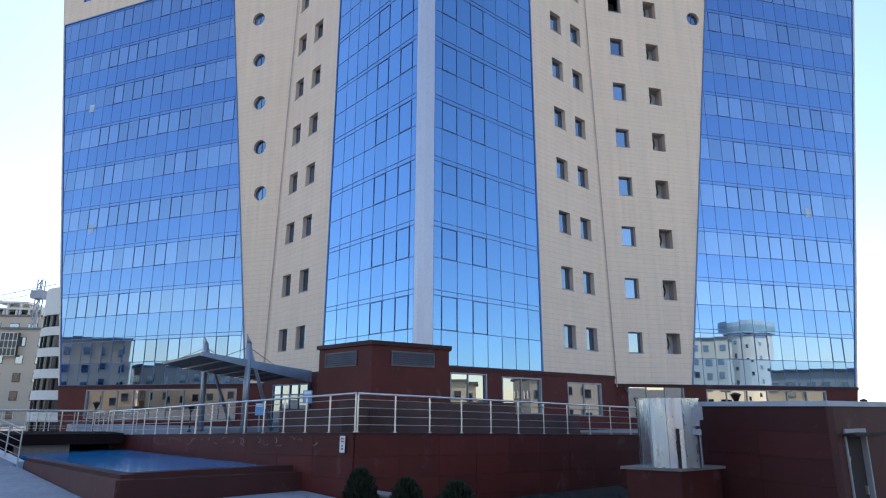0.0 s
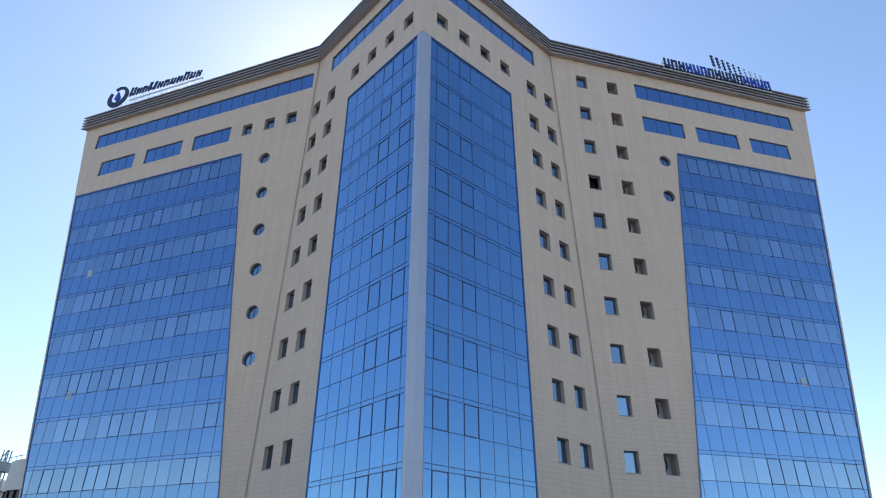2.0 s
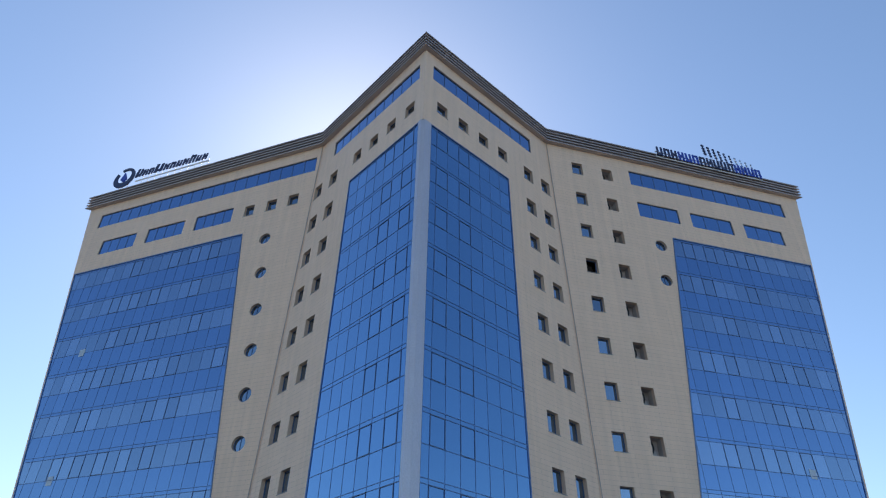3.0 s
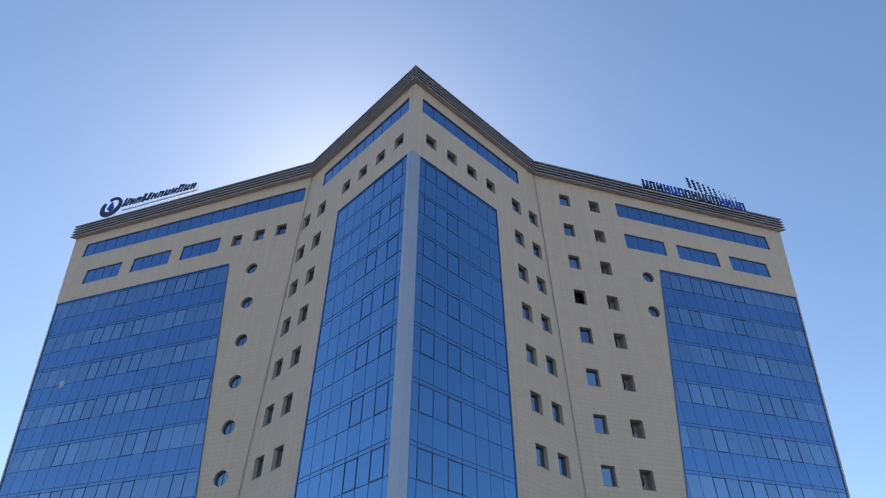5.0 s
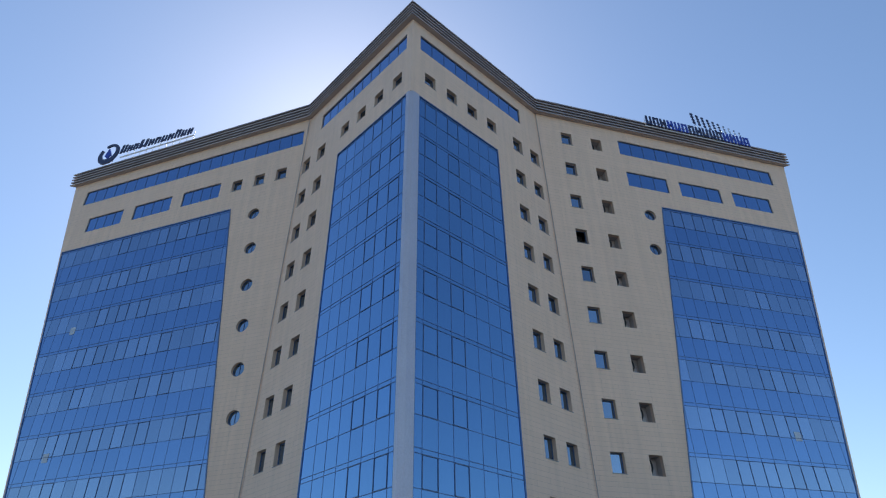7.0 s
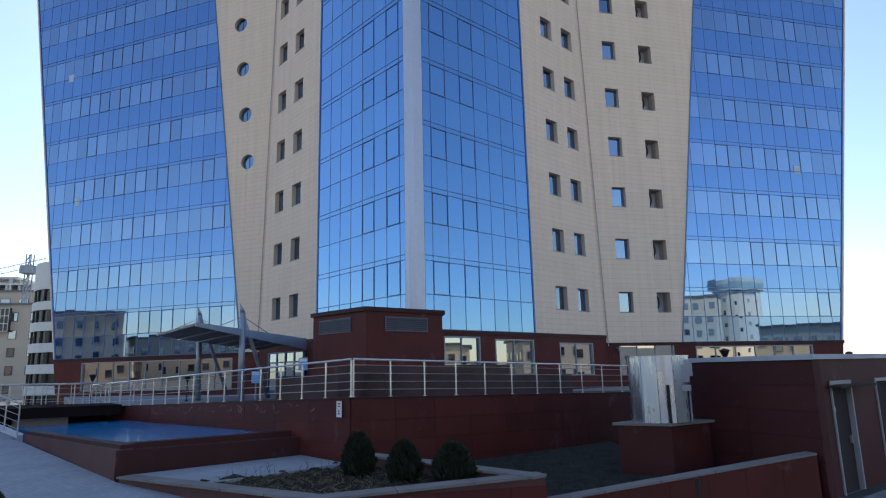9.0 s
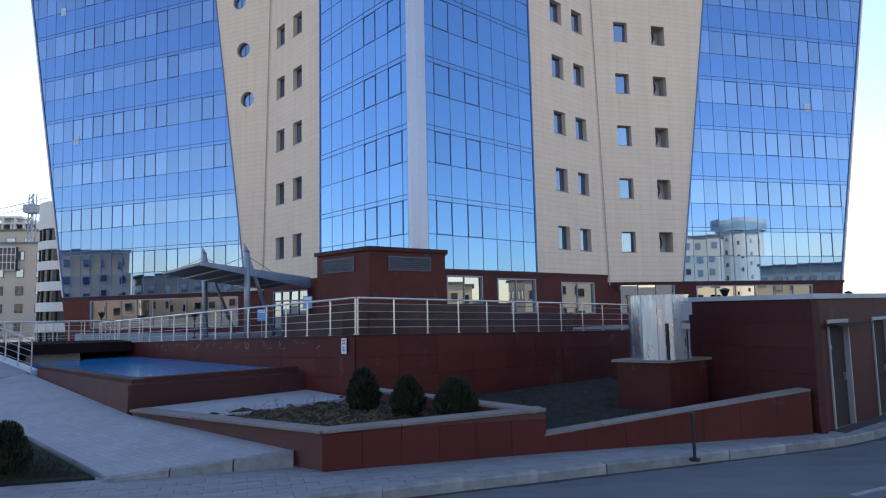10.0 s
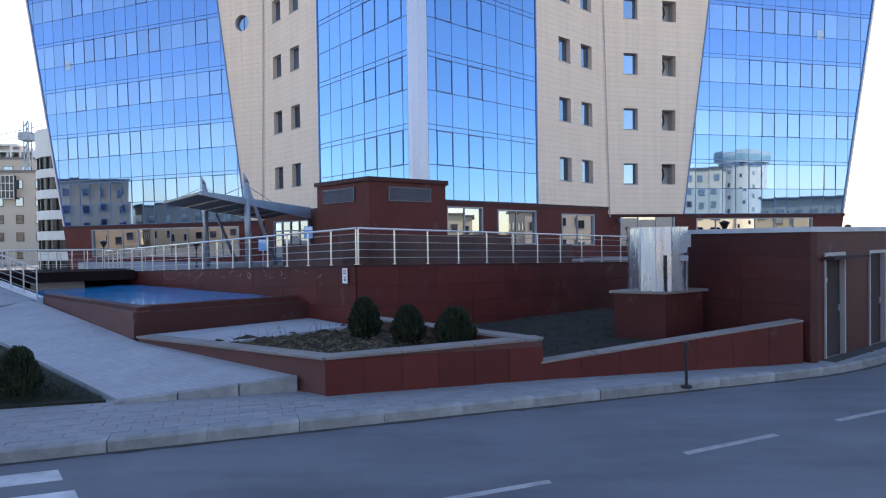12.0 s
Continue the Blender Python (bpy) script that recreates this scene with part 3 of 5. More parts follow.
# corner pier of the prow
for z0, z1 in [(Z_PROW + i * 3.45, Z_PROW + (i + 1) * 3.45 - 0.004) for i in range(9)]:
    z1 = min(z1, Z_GLASS + 0.3)
    poly = [tuple((PROW + heading(A_R) * 0.71 + PROW_R.n * 0.06)[:2]), tuple((PROW + heading(A_R) * 0.71 - PROW_R.n * 0.3)[:2]), tuple((PROW + heading(A_L) * 0.43 - PROW_L.n * 0.3)[:2]),
            tuple((PROW + heading(A_L) * 0.43 + PROW_L.n * 0.06)[:2]), tuple((PROW + heading(A_L) * 0.16 + PROW_L.n * 0.06)[:2]), tuple((PROW + heading(A_R) * 0.16 + PROW_R.n * 0.06)[:2])]
    bm = bmesh.new()
    prism(bm, poly, z0, z1)
    part("corner_pier", bm, PIER, tower, "smooth grey aluminium corner pier")

# the ground storey in red, with its large windows
RED_WIN = ((PROW_R, CUT_R, [(1.85, 4.29, 2.5, 4.26), (5.36, 8.42, 2.33, 4.18), (10.66, 13.87, 2.2, 4.06)]),
           (PROW_L, CUT_L, []),
           (WING_R, END_R, [(0.72, 4.61, 2.1, 3.98), (6.21, 15.42, 2.1, 3.82)]),
           (WING_L, END_L, [(1.87, 15.1, 1.77, 3.78)]))
for face, end, wins in RED_WIN:
    holes = [(const(a), const(b), c, d, True) for a, b, c, d in wins]
    top, length = LOW[face] - 0.004, end(LOW[face])
    bmr = wall_sheet(face, Z_BASE - 0.8, top, START[face], end, holes, [])
    part("ground_storey_wall", bmr, RED, tower, "dark red cladding of the ground storey", tidy=False)
    lip = bmesh.new()
    face.box(lip, 0.0, length + 0.02, 0.003, 0.05, top - 0.2, top - 0.01)
    part("string_course", lip, RED_DARK, tower)
    for a, b, c, d in wins:
        bm = bmesh.new()
        for u0, u1, v0, v1 in ((a, b, d - 0.07, d), (a, b, c, c + 0.07), (a, a + 0.07, c + 0.07, d - 0.07), (b - 0.07, b, c + 0.07, d - 0.07)):
            face.box(bm, u0, u1, -0.16, 0.02, v0, v1)
        n = max(1, round((b - a) / 1.5))
        for i in range(1, n):
            u = a + (b - a) * i / n
            face.box(bm, u - 0.025, u + 0.025, -0.14, -0.05, c + 0.07, d - 0.07)
        ob = part("shop_window", bm, FRAME_LIGHT, tower)
        for i in range(n):
            pane(face, a + (b - a) * i / n, a + (b - a) * (i + 1) / n, c + 0.05, d - 0.05, -0.1, GLASS_SHOP, ob, 0.25)

# body behind the faces: ends, back and roof
E_R, E_L = (Vector((*f.at(e(Z_WALL), 0, Z_WALL)[:2], 0)) for f, e in ((WING_R, END_R), (WING_L, END_L)))
for face, end in ((WING_R, END_R), (WING_L, END_L)):
    bm = bmesh.new()
    hexa(bm, *([face.at(end(z) - du, w, z) for du, w in ((0, -0.02), (0, -15), (0.4, -15), (0.4, -0.02))] for z in (Z_BASE, Z_WALL)))
    part("end_wall", bm, PIER, tower, "plain grey end wall")
bm = bmesh.new()
rb, lb = E_R - WING_R.n * 15, E_L - WING_L.n * 15
TOP_R, TOP_L = PROW + heading(A_R) * CUT_R(Z_WALL), PROW + heading(A_L) * CUT_L(Z_WALL)
mid = (TOP_R + TOP_L) / 2 + Vector((0, 16, 0))
for p, q in ((lb, mid), (mid, rb)):
    s = Vector(((q - p).y, -(q - p).x, 0)).normalized() * 0.3
    prism(bm, [tuple(v[:2]) for v in (p, q, q + s, p + s)], Z_BASE, Z_WALL)
part("back_wall", bm, TAN, tower)
roof_plan = [PROW, TOP_R, E_R, rb, mid, lb, E_L, TOP_L]
bm = bmesh.new()
vs = [[bm.verts.new((p.x, p.y, z)) for p in roof_plan] for z in (Z_WALL, Z_WALL + 0.3)]
for row in vs:
    bm.faces.new(row)
for i in range(8):
    bm.faces.new((vs[0][i], vs[0][(i + 1) % 8], vs[1][(i + 1) % 8], vs[1][i]))
part("roof", bm, ROOFING, tower)

# louvred cornice: five blades round the roof edge
edge = [E_L, TOP_L, PROW, TOP_R, E_R]
norms = [WING_L.n, PROW_L.n, PROW_R.n, WING_R.n]


def offset_line(w):
    """The front outline of the roof moved outwards by w, mitred at its corners."""
    out = [edge[0] + norms[0] * w - WING_L.d * -w * 1.0]
    for i in range(1, 4):
        a, b = norms[i - 1], norms[i]
        m = (a + b).normalized()
        out.append(edge[i] + m * (w / max(0.3, m.dot(a))))
    out.append(edge[4] + norms[3] * w + WING_R.d * w)
    return out


for k in range(5):
    z = Z_WALL - 0.04 + 0.34 * k
    bm = bmesh.new()
    outer, inner_line, top_line = offset_line(0.40 + 0.01 * k), offset_line(-0.1), offset_line(0.38 + 0.01 * k)
    for i in range(4):
        up = lambda p, h: (p.x, p.y, h)
        hexa(bm, [up(inner_line[i], z), up(outer[i], z), up(outer[i + 1], z), up(inner_line[i + 1], z)], [up(inner_line[i], z + 0.15), up(top_line[i], z + 0.15), up(top_line[i + 1], z + 0.15), up(inner_line[i + 1], z + 0.15)])
    part("cornice_blade", bm, CORNICE, tower, "brown louvre blade along the roof edge")
bm = bmesh.new()
o, i_ = offset_line(0.16), offset_line(-0.15)
for k in range(4):
    prism(bm, [tuple(p[:2]) for p in (i_[k], o[k], o[k + 1], i_[k + 1])], Z_WALL + 0.0, Z_WALL + 1.45)
part("parapet", bm, PARAPET, tower)
bm = bmesh.new()
for x, y, h in ((2.0, 47, 5.0), (3.2, 48, 4.0)):
    tube(bm, (-7.0 + x, y, Z_WALL + 0.3), (-7.0 + x, y, Z_TOP + h), 0.03, 6)
part("aerial", bm, GREY_METAL, tower)

# downpipes in the inner corners
for face, n in ((WING_R, 1), (WING_L, -1)):
    bm = bmesh.new()
    tube(bm, face.at(START[face](Z_BAND) + 0.10, 0.06, Z_BAND - 0.2), face.at(START[face](Z_WALL) + 0.10, 0.06, Z_WALL), 0.03, 8)
    part("downpipe", bm, CORNICE, tower)

# pale panels set on three panes, and a lamp on the red band
for face, u, v in ((WING_L, 16.75, 15.85), (WING_L, 18.4, 26.2), (WING_R, 15.95, 16.2)):
    bm = bmesh.new()
    face.box(bm, u - 0.27, u + 0.27, 0.012, 0.018, v - 0.32, v + 0.32)
    part("paper_sheet", bm, worn("pale_window_panel", (0.50, 0.60, 0.72), 0.6) if v < 15.9 else bpy.data.materials["pale_window_panel"], tower, "pale bluish panel on a window pane")
bm = bmesh.new()
WING_R.box(bm, 0.5, 0.72, 0.0, 0.35, 3.72, 3.84)
WING_R.box(bm, 0.52, 0.7, 0.12, 0.3, 3.6, 3.72)
part("wall_lamp", bm, GREY_METAL, tower)

# ---------------------------------------------------------------- ground, road, pavement
def plan(bm, poly, z0, z1):
    prism(bm, poly, z0, z1)


bm = bmesh.new()
S = 2500
prism(bm, [(-S, -S), (S, -S), (S, S), (-S, S)], -0.6, -0.03)
tagged(part("ground", bm, EARTH), "dry bare ground reaching the horizon", "ground", kind="structure")

K_DIR = heading(17.5)
K_N = Vector((-K_DIR.y, K_DIR.x, 0))
K0 = Vector((-1.43, 8.78, 0))


def k_at(s, off=0.0, z=0.0):
    """A place along the kerb: s metres along from its middle, off metres behind its face."""
    bend = max(0.0, s - 8.2)
    p = K0 + K_DIR * s + K_N * (off + 0.055 * bend * bend if bend < 4 else off + 0.88 + 0.44 * (bend - 4))
    return Vector((p.x, p.y, z))


bm = bmesh.new()
cs = [-60, -30, -15, -6, 0, 5, 8.2, 9.2, 10.2, 11.2, 12.2, 15, 25, 50]
for a, b in zip(cs, cs[1:]):
    quad = [k_at(a, -9), k_at(b, -9), k_at(b, 0.02), k_at(a, 0.02)]
    prism(bm, [tuple(p[:2]) for p in quad], -0.3, 0.0)
bmesh.ops.remove_doubles(bm, verts=bm.verts, dist=0.001)
tagged(part("road", bm, ASPHALT), "worn grey asphalt road in shade", "road", kind="structure")

for p, q in (((-3.9, 4.85), (-2.4, 5.3)), ((-0.35, 6.14), (1.16, 6.7)), ((2.95, 7.5), (4.42, 8.15)), ((5.59, 8.72), (7.1, 9.4)), ((8.5, 10.05), (10.0, 10.75))):
    p, q = Vector((*p, 0)), Vector((*q, 0))
    n = Vector((-(q - p).y, (q - p).x, 0)).normalized() * 0.047
    bm = bmesh.new()
    prism(bm, [tuple(v[:2]) for v in (p - n, q - n, q + n, p + n)], 0.0, 0.005)
    part("lane_dash", bm, PAINT_WORN, bpy.data.objects["road"], "worn white dash")
for k in range(6):
    o = Vector((0.56 * k, -0.62 * k, 0))
    bm = bmesh.new()
    prism(bm, [tuple((Vector((*v, 0)) + o)[:2]) for v in ((-7.2, 6.05), (-4.31, 6.98), (-4.56, 7.30), (-7.45, 6.37))], 0.0, 0.005)
    part("crossing_stripe", bm, PAINT, bpy.data.objects["road"], "worn white crossing stripe")

# dirt gathered along the kerb
bm = bmesh.new()
rnd = random.Random(12)
stations = [-9 + 0.25 * i for i in range(88)]
widths_k = [0.05 + 0.10 * abs(noise.fractal(Vector((s * 1.7, 4.0, 0)), 1.0, 2.0, 4)) + rnd.uniform(0, 0.02) for s in stations]
for (s_a, w_a), (s_b, w_b) in zip(zip(stations, widths_k), zip(stations[1:], widths_k[1:])):
    prism(bm, [tuple(p[:2]) for p in (k_at(s_a, -w_a), k_at(s_b, -w_b), k_at(s_b, 0.01), k_at(s_a, 0.01))], 0.0, 0.004)
bmesh.ops.remove_doubles(bm, verts=bm.verts, dist=0.0005)
part("gutter_dirt", bm, GUTTER, bpy.data.objects["road"], "dark dirt along the kerb")

# pavement bed behind the kerb
bm = bmesh.new()
for a, b in zip(cs, cs[1:]):
    quad = [k_at(a, 0.17), k_at(b, 0.17), k_at(b, 2.6), k_at(a, 2.6)]
    prism(bm, [tuple(p[:2]) for p in quad], -0.2, 0.125)
pavement = tagged(part("pavement", bm, JOINT), "pavement of small grey concrete pavers", "pavement", kind="structure")

# ---------------------------------------------------------------- terrace, planter, pool
T0 = Vector((-1.97, 14.46, 0))
T_R, T_L = heading(T_AR), heading(137.0)
Z_T = 2.10
TERR_R, TERR_L = Face(T0, T_AR, False), Face(T0, 137.0, True)
T_END_R, T_END_L = T0 + T_R * 20, T0 + T_L * 16.6
terrace = thing("terrace", (T0.x, T0.y + 3, 0), "raised terrace with a dark red clad retaining wall", "terrace", kind="structure")
bm = bmesh.new()
far_r, far_l = T_END_R + Vector((-3, 3.5, 0)), T_END_L + Vector((2.6, 2.6, 0))
in_c = T0 + Vector((0, 4.6, 0))
poly = [tuple((T0 + Vector((0, 0.06, 0)))[:2]), tuple(T_END_R[:2]), tuple(far_r[:2]), tuple(in_c[:2])]
prism(bm, poly, -0.2, [Z_T - 0.05, Z_T - 0.59, Z_T - 0.59, Z_T - 0.1])
prism(bm, [tuple((T0 + Vector((0, 0.06, 0)))[:2]), tuple(in_c[:2]), tuple(far_l[:2]), tuple(T_END_L[:2])], -0.2, [Z_T - 0.05, Z_T - 0.1, Z_T - 0.62, Z_T - 0.62])
part("retaining_wall", bm, RED_DARK, terrace)
bm = bmesh.new()
for face, length, fall in ((TERR_R, 20.0, 0.027), (TERR_L, 16.6, 0.034)):
    zf = Z_T - fall * length
    hexa(bm, [face.at(u, w, z - 0.05) for u, w, z in ((0.05, 0.04, Z_T), (length, 0.04, zf), (length, -0.45, zf), (0.05, -0.45, Z_T))],
         [face.at(u, w, z) for u, w, z in ((0.05, 0.04, Z_T), (length, 0.04, zf), (length, -0.45, zf), (0.05, -0.45, Z_T))])
part("terrace_edge", bm, RED_DARK, terrace)
bm = bmesh.new()
plaza = [(-26, 44.5), (-13.9, 25.9), (-2, 18.9), (13.0, 27.5), (40, 47), (30, 58), (-30, 60)]
prism(bm, plaza, -0.2, 1.45)
tagged(part("plaza", bm, SLAB), "pale paved forecourt at the building's foot", "forecourt", kind="structure")

# low dark parapet behind the rail
bm = bmesh.new()
TERR_R.box(bm, 0.5, 6.6, -1.7, -1.5, Z_T - 0.25, Z_T + 0.70)
TERR_R.box(bm, 6.6, 9.6, -1.7, -1.5, Z_T - 0.35, Z_T + 0.34)
TERR_L.box(bm, 0.5, 5.4, -1.7, -1.5, Z_T - 0.25, Z_T + 0.5)
tagged(part("parapet_wall", bm, worn("grey_brown_stone", (0.088, 0.044, 0.038), 0.85, 0, 40, 1.4, 0.35)), "low grey-brown parapet on the terrace", "wall", kind="structure")


def railing(points, post_gap, label, height=0.86, bars=4, first=None):
    """Stainless railing along straight runs: posts, a top rail and thin bars."""
    p0 = Vector(points[0])
    ob = thing("railing", p0, label, "railing")
    for a, b in zip(points, points[1:]):
        a, b = Vector(a), Vector(b)
        n = max(1, round((b - a).length / post_gap))
        top = bmesh.new()
        tube(top, a + Vector((0, 0, height)), b + Vector((0, 0, height)), 0.026, 10)
        part("top_rail", top, STEEL, ob, smooth=True)
        for k in range(bars):
            bm = bmesh.new()
            h = Vector((0, 0, height * (k + 0.9) / (bars + 0.6)))
            tube(bm, a + h, b + h, 0.009, 6)
            part("bar", bm, STEEL, ob)
        for i in range(n + 1):
            p = a + (b - a) * i / n
            bm = bmesh.new()
            tube(bm, p, p + Vector((0, 0, height - 0.02)), 0.022, 8)
            tube(bm, p, p + Vector((0, 0, 0.015)), 0.05, 10)
            part("post", bm, STEEL, ob)
    return ob


railing([TERR_R.at(0.12, -0.1, Z_T), TERR_R.at(12.5, -0.1, Z_T - 0.027 * 12.5)], 1.03, "stainless steel railing on the terrace edge, long side")
railing([TERR_L.at(0.12, -0.1, Z_T), TERR_L.at(16.5, -0.1, Z_T - 0.034 * 16.5)], 0.95, "stainless steel railing on the terrace edge above the pool")

# service box with louvres
BX = Vector((-2.72, 24.0, 0))
BOX_R, BOX_L = Face(BX, T_AR, False), Face(BX, T_AL, True)
service = thing("service_box", (BX.x, BX.y, 1.45), "dark red ventilation house with louvred grilles", "ventilation house")
bm = bmesh.new()
pr, pl = BOX_R.at(3.8, 0, 0), BOX_L.at(3.6, 0, 0)
body = [tuple(BX[:2]), tuple(pr[:2]), tuple((pr + Vector((-0.2, 2.2, 0)))[:2]), tuple((pl + Vector((2.2, 2.4, 0)))[:2]), tuple(pl[:2])]
prism(bm, body, 1.3, 5.0)
part("body", bm, RED, service)
bm = bmesh.new()
ctr = Vector((sum(p[0] for p in body) / 5, sum(p[1] for p in body) / 5, 0))
prism(bm, [tuple((Vector((*p, 0)) + (Vector((*p, 0)) - ctr).normalized() * 0.13)[:2]) for p in body], 5.0, 5.16)
part("roof_edge", bm, RED_DARK, service)
for face, u0, u1 in ((BOX_R, 0.92, 2.95), (BOX_L, 0.97, 3.05)):
    bm = bmesh.new()
    v0, v1 = 4.28, 4.76
    for a, b, c, d in ((u0, u1, v0 - 0.05, v0), (u0, u1, v1, v1 + 0.05), (u0 - 0.05, u0, v0 - 0.05, v1 + 0.05), (u1, u1 + 0.05, v0 - 0.05, v1 + 0.05)):
        face.box(bm, a, b, 0.003, 0.05, c, d)
    grille = part("grille", bm, VENT, service, "grey louvred grille")
    for k in range(6):
        bm = bmesh.new()
        z = v0 + 0.02 + k * (v1 - v0) / 6
        hexa(bm, [face.at(u, w, z + dz) for u, w, dz in ((u0, 0.045, 0), (u1, 0.045, 0), (u1, 0.005, 0.06), (u0, 0.005, 0.06))],
             [face.at(u, w, z + dz + 0.012) for u, w, dz in ((u0, 0.045, 0), (u1, 0.045, 0), (u1, 0.005, 0.06), (u0, 0.005, 0.06))])
        part("slat", bm, VENT, grille)

# entrance canopy on leaning masts
canopy = thing("entrance_canopy", (-10.0, 29.0, 1.45), "grey steel entrance canopy hung from leaning masts", "canopy")
C_N, C_E, C_F, C_L = Vector((-9.3, 24.0, 4.66)), Vector((-7.2, 34.3, 4.5)), Vector((-10.9, 38.2, 4.2)), Vector((-12.9, 28.9, 4.62))
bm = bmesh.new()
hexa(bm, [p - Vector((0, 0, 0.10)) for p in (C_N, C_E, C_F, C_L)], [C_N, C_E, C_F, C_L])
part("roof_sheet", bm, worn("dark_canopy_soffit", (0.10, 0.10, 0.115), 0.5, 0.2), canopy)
bm = bmesh.new()
side = Vector((0.08, -0.02, 0))
hexa(bm, [C_N + Vector((0.01, 0, -0.12)), C_N + side + Vector((0, 0, -0.12)), C_E + side + Vector((0, 0, -0.55)), C_E + Vector((0.01, 0, -0.55))],
     [C_N + Vector((0.01, 0, 0.03)), C_N + side + Vector((0, 0, 0.03)), C_E + side + Vector((0, 0, 0.05)), C_E + Vector((0.01, 0, 0.05))])
part("fascia", bm, worn("pale_grey_fascia", (0.44, 0.45, 0.50), 0.45, 0.3), canopy, "pale grey tapering fascia")
for i in range(1, 6):
    bm = bmesh.new()
    p, q = C_N.lerp(C_E, i / 6), C_L.lerp(C_F, i / 6)
    beam(bm, p - Vector((0, 0, 0.13)), q - Vector((0, 0, 0.13)), 0.08, 0.06)
    part("rib", bm, GREY_METAL, canopy)
for foot, top, lean in ((Vector((-8.5, 27.5, 1.45)), Vector((-8.55, 27.5, 5.35)), Vector((-8.15, 30.6, 1.6))), (Vector((-12.15, 32.3, 1.45)), Vector((-12.25, 32.3, 5.75)), Vector((-11.75, 35.6, 1.6)))):
    bm = bmesh.new()
    tube(bm, foot, top, 0.15, 12, 0.12)
    tube(bm, top, top + Vector((-0.1, -0.1, 0.42)), 0.12, 8, 0.01)
    part("mast", bm, STEEL_GREY, canopy, smooth=True)
    bm = bmesh.new()
    tube(bm, lean, top - Vector((0, 0, 0.05)), 0.10, 12, 0.07)
    part("strut", bm, STEEL_GREY, canopy, smooth=True)
    bm = bmesh.new()
    tube(bm, top - Vector((0, 0, 0.15)), top + Vector((0.55, 3.0, -0.85)), 0.014, 5)
    tube(bm, top - Vector((0, 0, 0.15)), top + Vector((-2.6, 1.7, -0.8)), 0.014, 5)
    part("stay", bm, BLACK_METAL, canopy)

# glazed entrance under the canopy, and two small notice boards beside it
entrance = thing("entrance_doors", tuple(PROW_L.at(11.7, 0.2, 1.45)), "glazed entrance doors with dark frames under the canopy", "entrance")
E_F = Face(PROW_L.at(9.6, 0.16, 0), A_L, True)
bm = bmesh.new()
for u in (0.0, 1.05, 2.1, 3.15, 4.2):
    E_F.box(bm, u - 0.05, u + 0.05, -0.15, 0.0, 1.45, 3.95)
for z in (3.87, 3.3):
    E_F.box(bm, 0, 4.2, -0.149, -0.001, z, z + 0.08)
ef = part("door_frame", bm, FRAME, entrance)
for i in range(4):
    pane(E_F, 1.05 * i + 0.04, 1.05 * i + 1.01, 1.46, 3.31, -0.05, GLASS_PLAIN, ef, 0.6)
    pane(E_F, 1.05 * i + 0.04, 1.05 * i + 1.01, 3.37, 3.88, -0.05, GLASS_PLAIN, ef, 0.6)
for x, y, z in ((-5.1, 24.0, 2.78), (-7.45, 26.0, 2.32)):
    board = thing("notice_board", (x, y, 1.45), "small pale blue notice board on a post", "sign", "notice boards")
    bm = bmesh.new()
    box(bm, x - 0.17, x + 0.17, y - 0.03, y, z, z + 0.48)
    part("panel", bm, worn("pale_blue_plate", (0.16, 0.36, 0.65), 0.5) if x > -6 else bpy.data.materials["pale_blue_plate"], board)
    bm = bmesh.new()
    box(bm, x - 0.14, x + 0.14, y - 0.036, y - 0.031, z + 0.33, z + 0.44)
    part("pale_field", bm, WHITE, board)
    bm = bmesh.new()
    tube(bm, (x, y + 0.03, 1.45), (x, y + 0.03, z + 0.3), 0.03)
    part("post", bm, GREY_METAL, board)

# planter beside the pavement
Fp, Rp, Lp = Vector((-1.9, 10.0, 0)), Vector((1.78, 10.92, 0)), Vector((-6.55, 13.35, 0))
PL_F = Face(Fp, math.degrees(math.atan2(Rp.y - Fp.y, Rp.x - Fp.x)), False)
PL_L = Face(Fp, math.degrees(math.atan2(Lp.y - Fp.y, Lp.x - Fp.x)), True)
LEN_F, LEN_L = (Rp - Fp).length, (Lp - Fp).length
planter = thing("planter", (Fp.x, Fp.y, 0.12), "raised planter with red clad walls and a pale stone coping", "planter", kind="structure")
bk = Vector((-1.45, 14.15, 0))
bm = bmesh.new()


def wall_run(bm, p, q, z0, zp, zq, thick=0.26):
    """A straight wall whose top runs from zp to zq; p and q lie on its outer face."""
    s = Vector((-(q - p).y, (q - p).x, 0)).normalized() * thick
    prism(bm, [tuple(v[:2]) for v in (p, q, q + s, p + s)], z0, [zp, zq, zq, zp])


